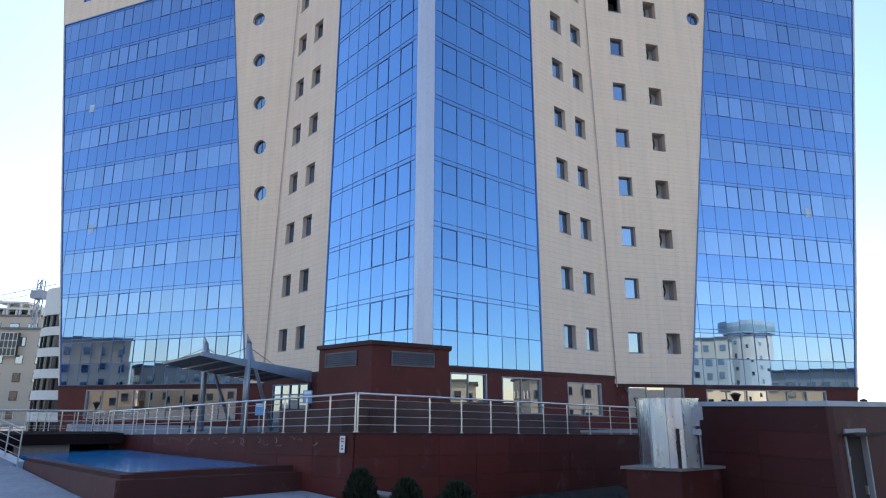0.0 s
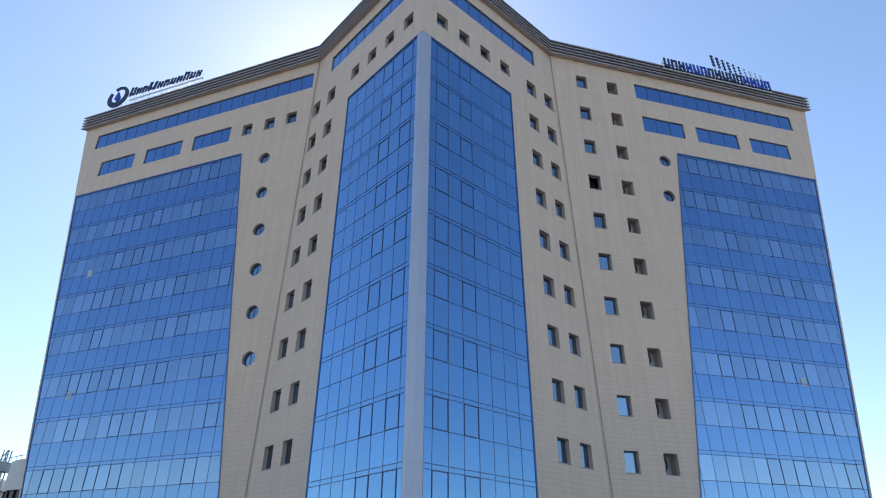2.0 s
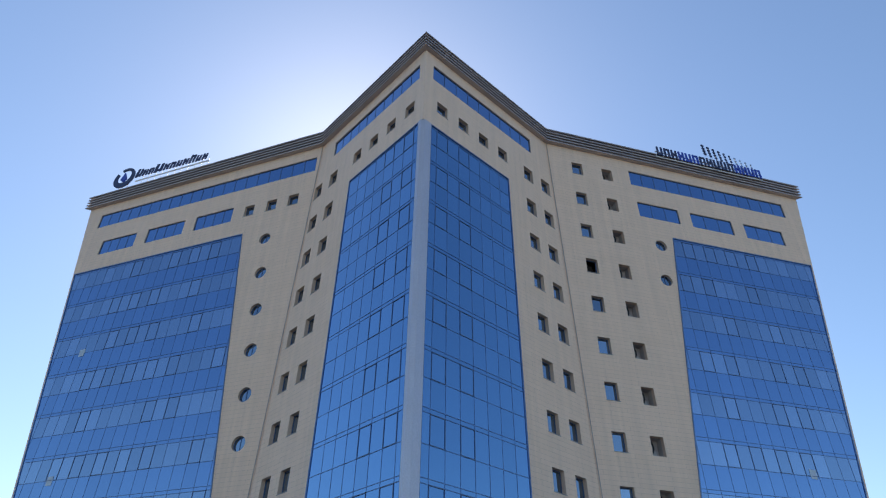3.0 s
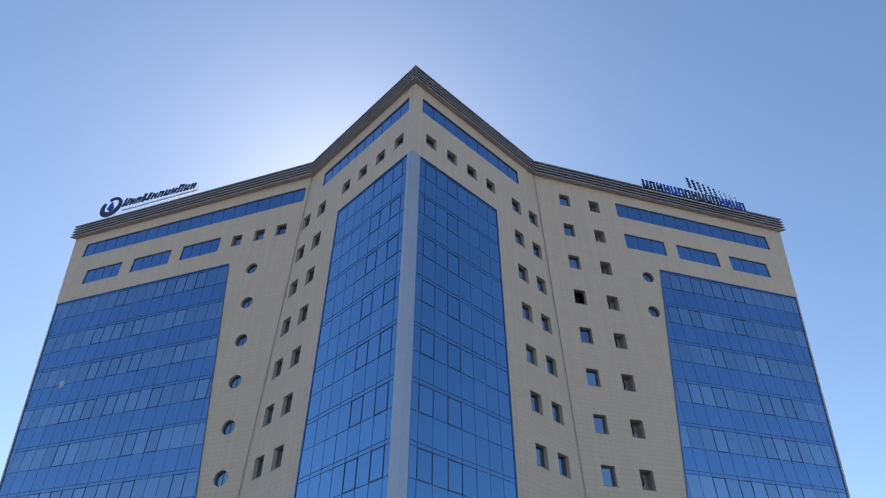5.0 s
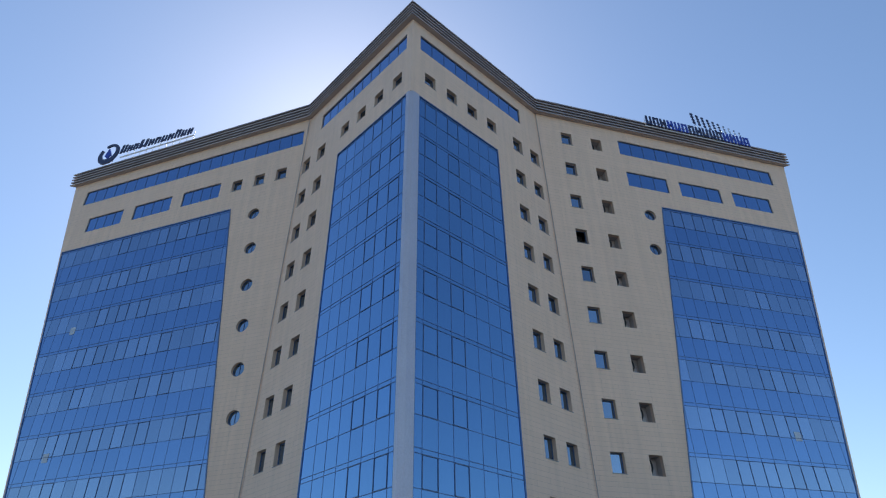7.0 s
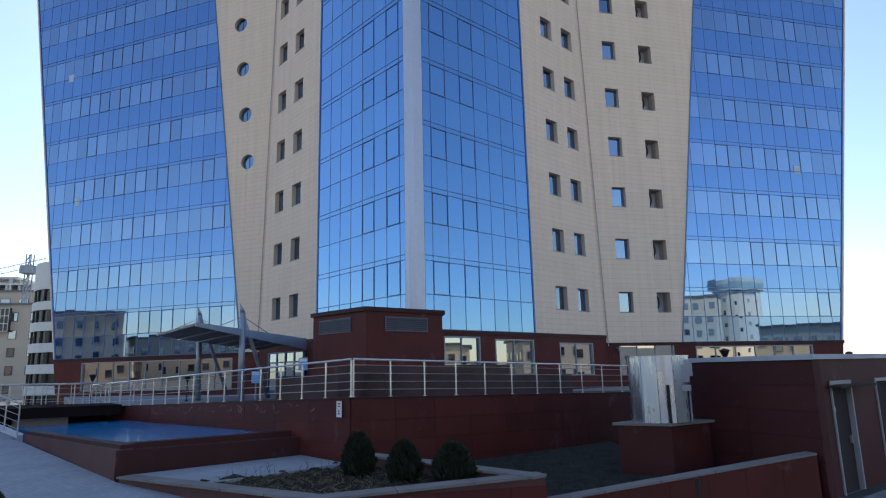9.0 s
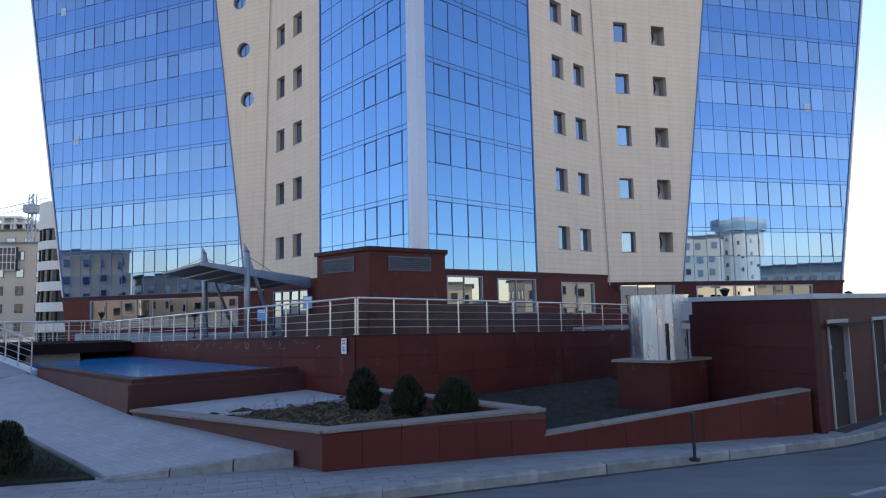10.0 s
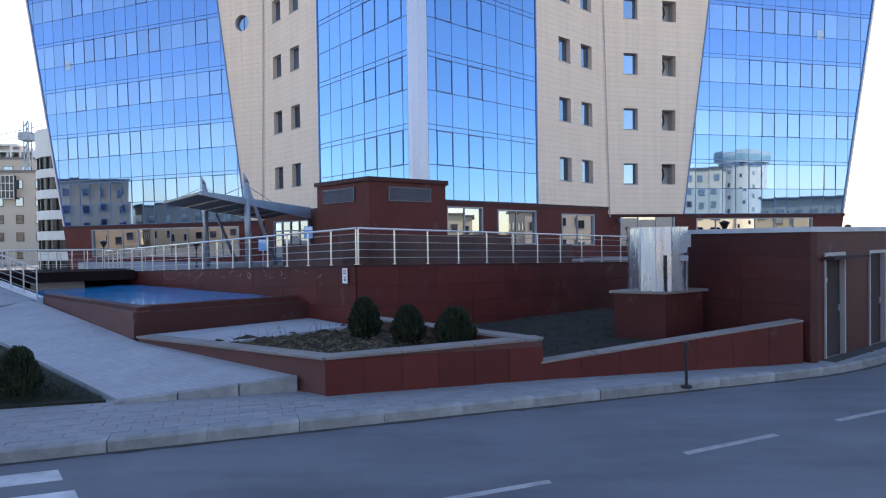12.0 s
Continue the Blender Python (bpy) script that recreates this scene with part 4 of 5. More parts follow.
inset = Vector((0, 0.03, 0))
wall_run(bm, Fp + inset, Rp + inset, 0.0, 0.74, 0.86)
wall_run(bm, Lp + inset, Fp + inset, 0.0, 0.64, 0.74)
wall_run(bm, Rp + Vector((-0.22, 0.22, 0)), bk, 0.0, 0.86, 0.88)
part("core", bm, RED_STONE_LIT, planter)
for p, q, zp, zq in ((Fp, Rp, 0.74, 0.86), (Lp, Fp, 0.64, 0.74), (Rp, bk, 0.86, 0.88)):
    n = max(2, round((q - p).length / 1.25))
    out = Vector(((q - p).y, -(q - p).x, 0)).normalized()
    for i in range(n):
        a, b = p + (q - p) * (i / n + 0.002), p + (q - p) * ((i + 1) / n - 0.002)
        za, zb = zp + (zq - zp) * i / n, zp + (zq - zp) * (i + 1) / n
        bm = bmesh.new()
        prism(bm, [tuple(v[:2]) for v in (a + out * 0.05, b + out * 0.05, b - out * 0.32, a - out * 0.32)], [za, zb, zb, za], [za + 0.042, zb + 0.042, zb + 0.042, za + 0.042])
        part("coping_stone", bm, COPING, planter)


def rough_patch(corners, z, seed, amp, step=0.16):
    """A lumpy patch of soil inside a convex plan outline."""
    bm = bmesh.new()
    xs = [c[0] for c in corners]
    ys = [c[1] for c in corners]

    def inside(x, y):
        return all((b[0] - a[0]) * (y - a[1]) - (b[1] - a[1]) * (x - a[0]) >= -1e-6 for a, b in zip(corners, corners[1:] + corners[:1]))
    grid = {}
    nx, ny = int((max(xs) - min(xs)) / step) + 2, int((max(ys) - min(ys)) / step) + 2
    for i in range(nx):
        for j in range(ny):
            x, y = min(xs) + i * step, min(ys) + j * step
            if inside(x, y):
                h = noise.fractal(Vector((x * 3.2 + seed, y * 3.2, 0)), 0.9, 2.0, 5)
                grid[i, j] = bm.verts.new((x, y, z + amp * h))
    for i, j in list(grid):
        q = [grid.get(k) for k in ((i, j), (i + 1, j), (i + 1, j + 1), (i, j + 1))]
        if all(q):
            bm.faces.new(q)
    return bm


flat = [(-1.85, 10.2), (1.6, 11.0), (-1.4, 14.1), (-2.2, 14.3), (-4.6, 12.3)]
bm = bmesh.new()
prism(bm, flat, 0.1, 0.58)
part("bed", bm, SOIL, planter)
tagged(part("soil", rough_patch(flat, 0.67, 3.0, 0.11, 0.05), CLODS, planter, "dry crumbly soil with withered weeds", smooth=True), kind="stuff")
# pale paving between planter and pool
bm = bmesh.new()
prism(bm, [(-6.5, 13.45), (-4.35, 12.1), (-2.05, 14.2), (-3.36, 15.76)], 0.1, [0.68, 0.70, 0.72, 0.72])
tagged(part("paved_ledge", bm, PATH), "pale paved ledge beside the pool", "paving", kind="structure")

# pool
pool = thing("pool", (-7.5, 17.0, 0.5), "long ornamental pool with red walls and bright blue water", "pool", kind="structure")
pf_l, pf_r, p_far = Vector((-6.72, 13.52, 0)), Vector((-3.36, 15.75, 0)), Vector((-12.2, 19.0, 0))
# front coloured dark as if shaded, side wall paler as if lit
bm = bmesh.new()
wall_run(bm, pf_l, pf_r, 0.1, 1.16, 1.14, 0.45)
part("basin_wall", bm, RED_DARK, pool)
bm = bmesh.new()
wall_run(bm, p_far, pf_l - Vector((0.004, 0.004, 0)), 0.1, 1.10, 1.18, 0.35)
part("side_wall", bm, RED_STONE_LIT, pool, "red-brown side wall, coloured paler for the light on it")
bm = bmesh.new()
wall_run(bm, pf_l + Vector((0.05, 0.42, 0)), pf_r + Vector((-0.3, 0.25, 0)), 1.1, 1.27, 1.27, 0.3)
wall_run(bm, p_far + Vector((0.02, 0.02, 0)), pf_l + Vector((0.02, 0.12, 0)), 1.05, 1.19, 1.265, 0.3)
part("basin_rim", bm, RED_DARK, pool, "dark red rim of the basin")
bm = bmesh.new()
prism(bm, [(-6.75, 14.35), (-3.95, 16.15), (-13.9, 25.4), (-15.2, 22.5), (-12.0, 19.25)], 0.9, [1.21, 1.21, 1.16, 1.14, 1.15])
part("water", bm, WATER, pool, "bright blue still water")

# path rising beside planter and pool
path_poly = [(-5.18, 9.83), (-2.46, 10.46), (-6.62, 13.42), (-12.3, 19.0), (-15.5, 21.6), (-17.5, 18.6), (-10.6, 14.5)]
path_z = [0.20, 0.40, 0.56, 0.92, 1.0, 0.95, 0.58]
bm = bmesh.new()
v = [bm.verts.new((x, y, z)) for (x, y), z in zip(path_poly, path_z)]
for tri in ((0, 1, 2), (0, 2, 6), (6, 2, 3), (6, 3, 5), (5, 3, 4)):
    bm.faces.new([v[i] for i in tri])
ext = bmesh.ops.extrude_face_region(bm, geom=list(bm.faces))
for g in ext["geom"]:
    if isinstance(g, bmesh.types.BMVert):
        g.co.z = -0.1
tagged(part("footpath", bm, PATH), "pale footpath of small concrete pavers rising beside the pool", "path", kind="structure")
bm = bmesh.new()
front = [Vector((-5.18, 9.81, 0.19)), Vector((-2.44, 10.44, 0.405))]
kerbs = 3
for i in range(kerbs):
    a, b = front[0].lerp(front[1], i / kerbs + 0.004), front[0].lerp(front[1], (i + 1) / kerbs - 0.004)
    bm = bmesh.new()
    s = Vector((0.03, -0.14, 0))
    prism(bm, [tuple(p[:2]) for p in (a + s, b + s, b - s, a - s)], 0.05, [a.z, b.z, b.z, a.z])
    part("kerb_stone", bm, KERB, bpy.data.objects["footpath"])
# ramp beyond the path with its rail
ramp = thing("ramp", (-14.5, 21.2, 0.9), "pale paved ramp with a white edge, climbing past the pool", "ramp", kind="structure")
a, b = Vector((-12.9, 19.8, 0.95)), Vector((-17.6, 21.2, 2.35))
bm = bmesh.new()
hexa(bm, [a + Vector((0, 0, -0.5)), a + Vector((0.1, 0.22, -0.5)), b + Vector((0.1, 0.22, -0.5)), b + Vector((0, 0, -0.5))], [a + Vector((0, 0, 0.06)), a + Vector((0.1, 0.22, 0.06)), b + Vector((0.1, 0.22, 0.06)), b + Vector((0, 0, 0.06))])
part("edge", bm, WHITE, ramp, "white painted edge")
bm = bmesh.new()
ramp_plan = [a + Vector((-0.02, -2.2, 0)), b + Vector((-0.02, -2.2, 0)), b + Vector((-0.02, -0.01, 0)), a + Vector((-0.02, -0.01, 0))]
hexa(bm, [p - Vector((0, 0, 0.6)) for p in ramp_plan], [p - Vector((0, 0, 0.02)) for p in ramp_plan])
part("surface", bm, PATH, ramp)
railing([a + Vector((0, 0, 0.05)), b + Vector((0, 0, 0.05))], 0.6, "stainless rail climbing along the pale ramp", 0.95, 4)
railing([Vector((-10.85, 14.7, 0.6)), Vector((-13.5, 15.9, 1.2))], 1.0, "short stainless rail at the foot of the path", 0.95, 3)
# dark footbridge behind the pool, with a railing
bm = bmesh.new()
prism(bm, [(-18.5, 19.8), (-13.6, 20.7), (-11.3, 22.9), (-12.6, 24.6), (-18.5, 22.5)], [1.44, 1.42, 1.38, 1.38, 1.44], [1.80, 1.76, 1.72, 1.72, 1.80])
bridge = tagged(part("footbridge", bm, BRIDGE), "dark footbridge beyond the pool", "footbridge", kind="structure")
br_a, br_b, br_n = Vector((-13.6, 20.7, 0)), Vector((-11.3, 22.9, 0)), Vector((-0.69, 0.72, 0))
# the two black-brown walls stand in for the shaded void under the deck
for name, p, q, mat in (("abutment", br_a + br_n * 0.3, br_a.lerp(br_b, 0.5) + br_n * 0.3, BRICKISH), ("back_wall", br_a + br_n * 2.0, br_b + br_n * 1.5, BRIDGE), ("side_wall", Vector((-18.4, 20.0, 0)), br_a + Vector((-0.4, 0.12, 0)), BRIDGE)):
    bm = bmesh.new()
    wall_run(bm, p, q, 0.85, 1.45, 1.43, 0.25)
    part(name, bm, mat, bridge)
railing([Vector((-17.6, 22.6, 1.66)), Vector((-12.7, 24.4, 1.62))], 0.5, "stainless railing along the dark footbridge", 0.86, 3)
railing([Vector((-24.5, 33.0, 1.45)), Vector((-15.0, 31.5, 1.45))], 0.7, "distant steel railing on the forecourt edge", 0.95, 3)
# turf patch left of the path
bm = bmesh.new()
prism(bm, [(-5.35, 9.82), (-10.7, 14.6), (-17.4, 18.4), (-20, 12), (-10, 8.6), (-6.8, 9.5)], -0.1, [0.19, 0.50, 0.8, 0.6, 0.25, 0.2])
tagged(part("turf", bm, TURF), "dark patch of short turf", "lawn", kind="structure")

# planted strip with a sloping wall towards the kiosk
KA, KB = Vector((7.16, 11.93, 0)), Vector((5.15, 16.0, 0))
strip = thing("sloping_wall", (4.4, 11.3, 0.1), "low red wall with a sloping stone coping", "wall", kind="structure")
s0, s1 = Vector((1.74, 10.915, 0)), Vector((7.0, 11.95, 0))
bm = bmesh.new()
wall_run(bm, s0 + Vector((0, 0.03, 0)), s1 + Vector((0, 0.03, 0)), 0.0, 0.44, 0.96)
part("core", bm, RED_DARK, strip)
for i in range(5):
    a, b = s0.lerp(s1, i / 5 + 0.002), s0.lerp(s1, (i + 1) / 5 - 0.002)
    za, zb = 0.44 + 0.104 * i, 0.44 + 0.104 * (i + 1)
    out = Vector((0.19, -0.98, 0))
    bm = bmesh.new()
    prism(bm, [tuple(v[:2]) for v in (a + out * 0.04, b + out * 0.04, b - out * 0.26, a - out * 0.26)], [za, zb, zb, za], [za + 0.035, zb + 0.035, zb + 0.035, za + 0.035])
    part("coping_stone", bm, COPING, strip)
bed_bm = bmesh.new()
prism(bed_bm, [(1.9, 11.15), (7.0, 12.2), (5.3, 16.2), (5.4, 20.2), (-1.4, 14.9), (-1.4, 14.3)], -0.1, 0.36)
tagged(part("planted_bed", bed_bm, BED_SOIL), "weedy bed of dry earth below the terrace", "bed", kind="structure")
tagged(part("weedy_soil", rough_patch([(1.9, 11.15), (7.0, 12.2), (5.3, 16.2), (4.8, 19.3), (-1.2, 14.4)], 0.42, 9.0, 0.06, 0.1), BED_SOIL, bpy.data.objects["planted_bed"], smooth=True), kind="stuff")

# sheet-metal shaft on its plinth
shaft = thing("metal_shaft", (4.82, 13.85, 0.36), "faceted galvanised sheet-metal shaft on a dark red plinth", "ventilation shaft")
plinth = [(3.85, 13.72), (4.8, 13.2), (5.88, 13.85), (4.93, 14.6)]
bm = bmesh.new()
prism(bm, plinth, 0.3, 1.42)
part("plinth", bm, RED_SHADED, shaft)
bm = bmesh.new()
cx, cy = 4.86, 13.85
prism(bm, [(cx + (x - cx) * 1.12, cy + (y - cy) * 1.12) for x, y in plinth], 1.42, 1.475)
part("plinth_slab", bm, COPING, shaft, "pale thin slab")
R = 0.64
N = 12
rot = 8
for i in range(N):
    t0, t1 = radians(360 / N * i + rot), radians(360 / N * (i + 1) + rot)
    bm = bmesh.new()
    zt = 2.84
    q = [(cx + R * math.cos(t), cy + R * math.sin(t)) for t in (t0 + 0.008, t1 - 0.008)]
    q2 = [(cx + (R - 0.03) * math.cos(t), cy + (R - 0.03) * math.sin(t)) for t in (t1 - 0.008, t0 + 0.008)]
    prism(bm, q + q2, 1.475 + 0.0, zt)
    part("sheet", bm, ZINC, shaft)
bm = bmesh.new()
tube(bm, (cx, cy, zt), (cx, cy, zt + 0.02), R + 0.02, 12)
tube(bm, (cx, cy, 1.49), (cx, cy, zt), R - 0.05, 12)
part("cap", bm, ZINC, shaft)
to_eye = Vector((-cx, -cy, 0)).normalized()
across = Vector((-to_eye.y, to_eye.x, 0))
bm = bmesh.new()
p = Vector((cx, cy, 0)) + to_eye * (R + 0.004) + across * 0.17
beam(bm, p + Vector((0, 0, 1.48)), p + Vector((0, 0, 1.5)), 0.05, 0.0001)
prism(bm, [tuple((p + across * s + to_eye * t)[:2]) for s, t in ((-0.03, 0.0), (0.03, 0.0), (0.03, -0.04), (-0.03, -0.04))], 1.48, 2.25)
part("slit", bm, DARK, shaft, "open black seam")
for s, z0, z1, d in ((0.51, 2.3, 2.66, 0.16), (0.53, 2.12, 2.24, 0.2), (0.59, 2.42, 2.7, 0.1)):
    p = Vector((cx, cy, 0)) + to_eye * 0.25 + across * s
    bm = bmesh.new()
    prism(bm, [tuple((p + across * a + to_eye * t)[:2]) for a, t in ((-0.08, -0.1), (0.1, -0.1), (0.1, d), (-0.08, d))], z0, z1)
    part("junction_box", bm, GREY_METAL, shaft)
bm = bmesh.new()
p = Vector((cx, cy, 0)) + to_eye * 0.3 + across * 0.54
for k in (0.0, 0.06):
    tube(bm, p + across * k + Vector((0, 0, 1.48)), p + across * k + Vector((0, 0, 2.15)), 0.018, 6)
part("conduit", bm, GREY_METAL, shaft)

# kiosk with two doors
kiosk = thing("kiosk", (8.5, 14.0, 0.12), "flat-roofed dark red plant kiosk with two steel doors", "kiosk")
KF = Face(KA, 36.5, False)
KL = Face(KA, math.degrees(math.atan2(KB.y - KA.y, KB.x - KA.x)), True)
Z_K = 2.70
doors = [(0.58, 1.56), (2.85, 3.8)]
holes = [(const(a), const(b), 0.1, 2.28, True) for a, b in doors]
part("front_wall", wall_sheet(KF, 0.1, Z_K, const(0), const(8.0), holes, [], 0.2), RED_SHADED, kiosk, tidy=False)
bm = bmesh.new()
far = KF.at(8.0, 0, 0)
kback = [KB, KA, far, far + KL.d * 4.6]
lenL = (KB - KA).length
for p, q in ((KB, KA), (far, far + KL.d * 4.6), (far + KL.d * 4.6, KB)):
    s = Vector((-(q - p).y, (q - p).x, 0)).normalized() * 0.2
    prism(bm, [tuple(v[:2]) for v in (p, q, q + s, p + s)], 0.05, Z_K)
part("side_wall", bm, RED_SHADED, kiosk)
bm = bmesh.new()
c = sum((Vector(p) for p in kback), Vector()) / 4
prism(bm, [tuple((p + (p - c).normalized() * 0.1)[:2]) for p in kback], Z_K, Z_K + 0.10)
part("flat_roof", bm, worn("pale_roof_edge", (0.42, 0.43, 0.46), 0.6, 0.2), kiosk, "pale grey roof edge")
for (a, b) in doors:
    bm = bmesh.new()
    for u0, u1, v0, v1 in ((a, b, 2.21, 2.28), (a, a + 0.045, 0.15, 2.21), (b - 0.05, b, 0.15, 2.21)):
        KF.box(bm, u0, u1, -0.2, 0.03, v0, v1)
    fr = part("door_frame", bm, FRAME_LIGHT, kiosk, "pale worn door frame")
    bm = bmesh.new()
    KF.box(bm, a + 0.045, b - 0.05, -0.12, -0.07, 0.15, 2.21)
    door = part("door", bm, SHUT, fr, "dark brown steel door")
    bm = bmesh.new()
    KF.box(bm, b - 0.2, b - 0.16, -0.07, -0.02, 1.05, 1.2)
    part("handle", bm, STEEL, fr)
    bm = bmesh.new()
    hexa(bm, [KF.at(a + 0.28 + 0.055 * math.cos(t / 16 * 6.2832), -0.069, 1.72 + 0.055 * math.sin(t / 16 * 6.2832)) for t in range(16)], [KF.at(a + 0.28 + 0.055 * math.cos(t / 16 * 6.2832), -0.064, 1.72 + 0.055 * math.sin(t / 16 * 6.2832)) for t in range(16)])
    part("round_plate", bm, GREY_METAL, fr)
bm = bmesh.new()
KF.box(bm, 0.50, 2.25, 0.035, 0.24, 2.15, 2.20)
part("lintel_bar", bm, SHUT, kiosk, "dark brown weather strip over the door")
bm = bmesh.new()
KF.box(bm, 0.45, 8.0, 0.0, 0.26, 0.06, 0.165)
part("threshold", bm, GUTTER, kiosk)

# bollard lamp at the kerb, cone lamps behind the kiosk
def park_lamp(x, y, z, h, label):
    ob = thing("park_lamp", (x, y, z), label, "lamp", "park lamps")
    bm = bmesh.new()
    tube(bm, (x, y, z), (x, y, z + h), 0.035, 8)
    tube(bm, (x, y, z), (x, y, z + 0.06), 0.09, 10)
    part("pole", bm, BLACK_METAL, ob)
    bm = bmesh.new()
    tube(bm, (x, y, z + h), (x, y, z + h + 0.26), 0.05, 14, 0.17)
    tube(bm, (x, y, z + h + 0.26), (x, y, z + h + 0.33), 0.20, 14, 0.04)
    part("shade", bm, BLACK_METAL, ob)


park_lamp(9.9, 21.5, 1.9, 0.95, "black cone-topped park lamp behind the kiosk")
park_lamp(20.15, 30.5, 1.5, 1.3, "black cone-topped park lamp on the far forecourt")
park_lamp(-12.4, 31.5, 1.45, 0.95, "black cone-topped park lamp on the forecourt")
park_lamp(-16.6, 30.6, 1.45, 1.1, "black cone-topped park lamp beside the wing")
bollard = thing("bollard", (4.15, 10.55, 0.155), "thin black steel bollard at the kerb", "bollard")
bm = bmesh.new()
bp = (4.05, 10.22)
tube(bm, (*bp, 0.14), (*bp, 0.88), 0.027, 8)
part("post", bm, BLACK_METAL, bollard)
bm = bmesh.new()
tube(bm, (*bp, 0.14), (*bp, 0.17), 0.09, 12)
part("foot", bm, BLACK_METAL, bollard)
bm = bmesh.new()
tube(bm, (bp[0], bp[1], 0.80), (bp[0], bp[1], 0.90), 0.04, 10)
part("cap", bm, BLACK_METAL, bollard)

# notice on the terrace wall: a white plate with unreadable marks
plate = thing("wall_notice", TERR_L.at(0.36, 0.06, 1.8), "small white notice plate on the red wall", "sign")
bm = bmesh.new()
TERR_L.box(bm, 0.24, 0.42, 0.07, 0.085, 1.66, 2.02)
part("plate", bm, WHITE, plate)
for k, (v, w) in enumerate(((1.96, 0.10), (1.90, 0.10), (1.80, 0.04), (1.74, 0.06))):
    bm = bmesh.new()
    TERR_L.box(bm, 0.33 - w / 2, 0.33 + w / 2, 0.0851, 0.088, v - 0.018, v + 0.018)
    part("mark", bm, SIGN_NAVY if k > 1 else TERRACOTTA, plate)


# ---------------------------------------------------------------- plants
def conifer(name, x, y, z, r, h, seed, label):
    """A clipped dwarf conifer: a short stem and thousands of upright sprays on an egg-shaped crown."""
    rnd = random.Random(seed)
    ob = thing(name, (x, y, z), label, "shrub", "dwarf conifers")
    bm = bmesh.new()
    tube(bm, (x, y, z - 0.05), (x, y, z + h * 0.5), 0.03, 6, 0.015)
    part("trunk", bm, BARK, ob)
    verts, faces = [], []
    for _ in range(3600):
        t = rnd.random() ** 0.8
        prof = 0.5 * math.sqrt(max(0.0, 1 - ((t - 0.3) / 0.71) ** 2)) + 0.5 * (1 - (t - 0.3) / 0.7) ** 0.8 if t > 0.3 else 0.80 + 0.2 * t / 0.3
        a = rnd.uniform(0, 2 * math.pi)
        lump = 1 + 0.10 * math.sin(3 * a + seed) + 0.07 * math.sin(7 * a + 9 * t)
        rad = r * prof * lump * (0.72 + 0.30 * rnd.random())
        c = Vector((x + rad * math.cos(a), y + rad * math.sin(a), z + 0.02 + h * t * (0.97 + 0.06 * rnd.random())))
        up = Vector((0.45 * math.cos(a) + rnd.gauss(0, 0.25), 0.45 * math.sin(a) + rnd.gauss(0, 0.25), 1)).normalized()
        side = up.cross(Vector((rnd.gauss(0, 1), rnd.gauss(0, 1), rnd.gauss(0, 1)))).normalized()
        s = rnd.uniform(0.035, 0.075)
        i = len(verts)
        verts += [c - side * s * 0.35, c + side * s * 0.35, c + up * s * 1.6 + side * s * 0.12, c + up * s * 1.6 - side * s * 0.12]
        faces.append((i, i + 1, i + 2, i + 3))
    me = bpy.data.meshes.new("crown")
    me.from_pydata([tuple(v) for v in verts], [], faces)
    me.materials.append(LEAF)
    part("crown", me, LEAF, ob)
    return ob


conifer("dwarf_conifer", -1.60, 12.75, 0.68, 0.32, 0.72, 1, "tall egg-shaped dark green dwarf conifer in the planter")
conifer("dwarf_conifer", -0.66, 12.0, 0.68, 0.31, 0.62, 2, "round dark green dwarf conifer in the middle of the planter")
conifer("dwarf_conifer", 0.25, 11.72, 0.68, 0.37, 0.60, 3, "broad dark green dwarf conifer near the planter's coping")
conifer("dwarf_conifer", -6.85, 10.0, 0.18, 0.31, 0.74, 4, "dark conifer bush standing in the turf patch")


def turf_height(x, y):
    """Height of the sloping turf patch."""
    return 0.19 + 0.058 * (-5.35 - x) if x < -5.35 else 0.19


def stalks(name, area, z, count, h, seed, material, label, category, lean=0.25, rise=None):
    rnd = random.Random(seed)
    bm = bmesh.new()
    for _ in range(count):
        k, l = rnd.random(), rnd.random()
        p = Vector(area[0]).lerp(Vector(area[1]), k).lerp(Vector(area[3]).lerp(Vector(area[2]), k), l)
        base = Vector((p.x, p.y, z - 0.02 + (rise(p.x, p.y) if rise else 0.0)))
        hh = h * rnd.uniform(0.4, 1.0)
        tip = base + Vector((rnd.gauss(0, lean) * hh, rnd.gauss(0, lean) * hh, hh))
        tube(bm, base, tip, 0.006, 3, 0.002)
        if rnd.random() < 0.5:
            m = base.lerp(tip, 0.6)
            tube(bm, m, m + Vector((rnd.gauss(0, 0.3) * hh, rnd.gauss(0, 0.3) * hh, hh * 0.35)), 0.004, 3, 0.002)
    return tagged(part(name, bm, material, tidy=False), label, category, kind="stuff")


stalks("withered_weeds", [(-4.3, 12.2, 0), (-1.8, 10.5, 0), (1.0, 11.2, 0), (-2.0, 14.0, 0)], 0.70, 700, 0.06, 3, LEAF_STRAW, "withered straw-coloured weeds on the planter soil", "weeds", 1.6)
stalks("rose_stems", [(-4.2, 12.3, 0), (-4.0, 12.2, 0), (-2.1, 14.0, 0), (-2.3, 14.1, 0)], 0.68, 16, 0.30, 6, BARK, "bare pruned rose stems in the planter", "stems")
stalks("dry_grass", [(2.0, 11.4, 0), (5.0, 12.0, 0), (4.6, 17.5, 0), (0.0, 14.8, 0)], 0.42, 2200, 0.09, 4, LEAF_DULL, "dull dry grass in the bed below the terrace", "grass", 0.5)
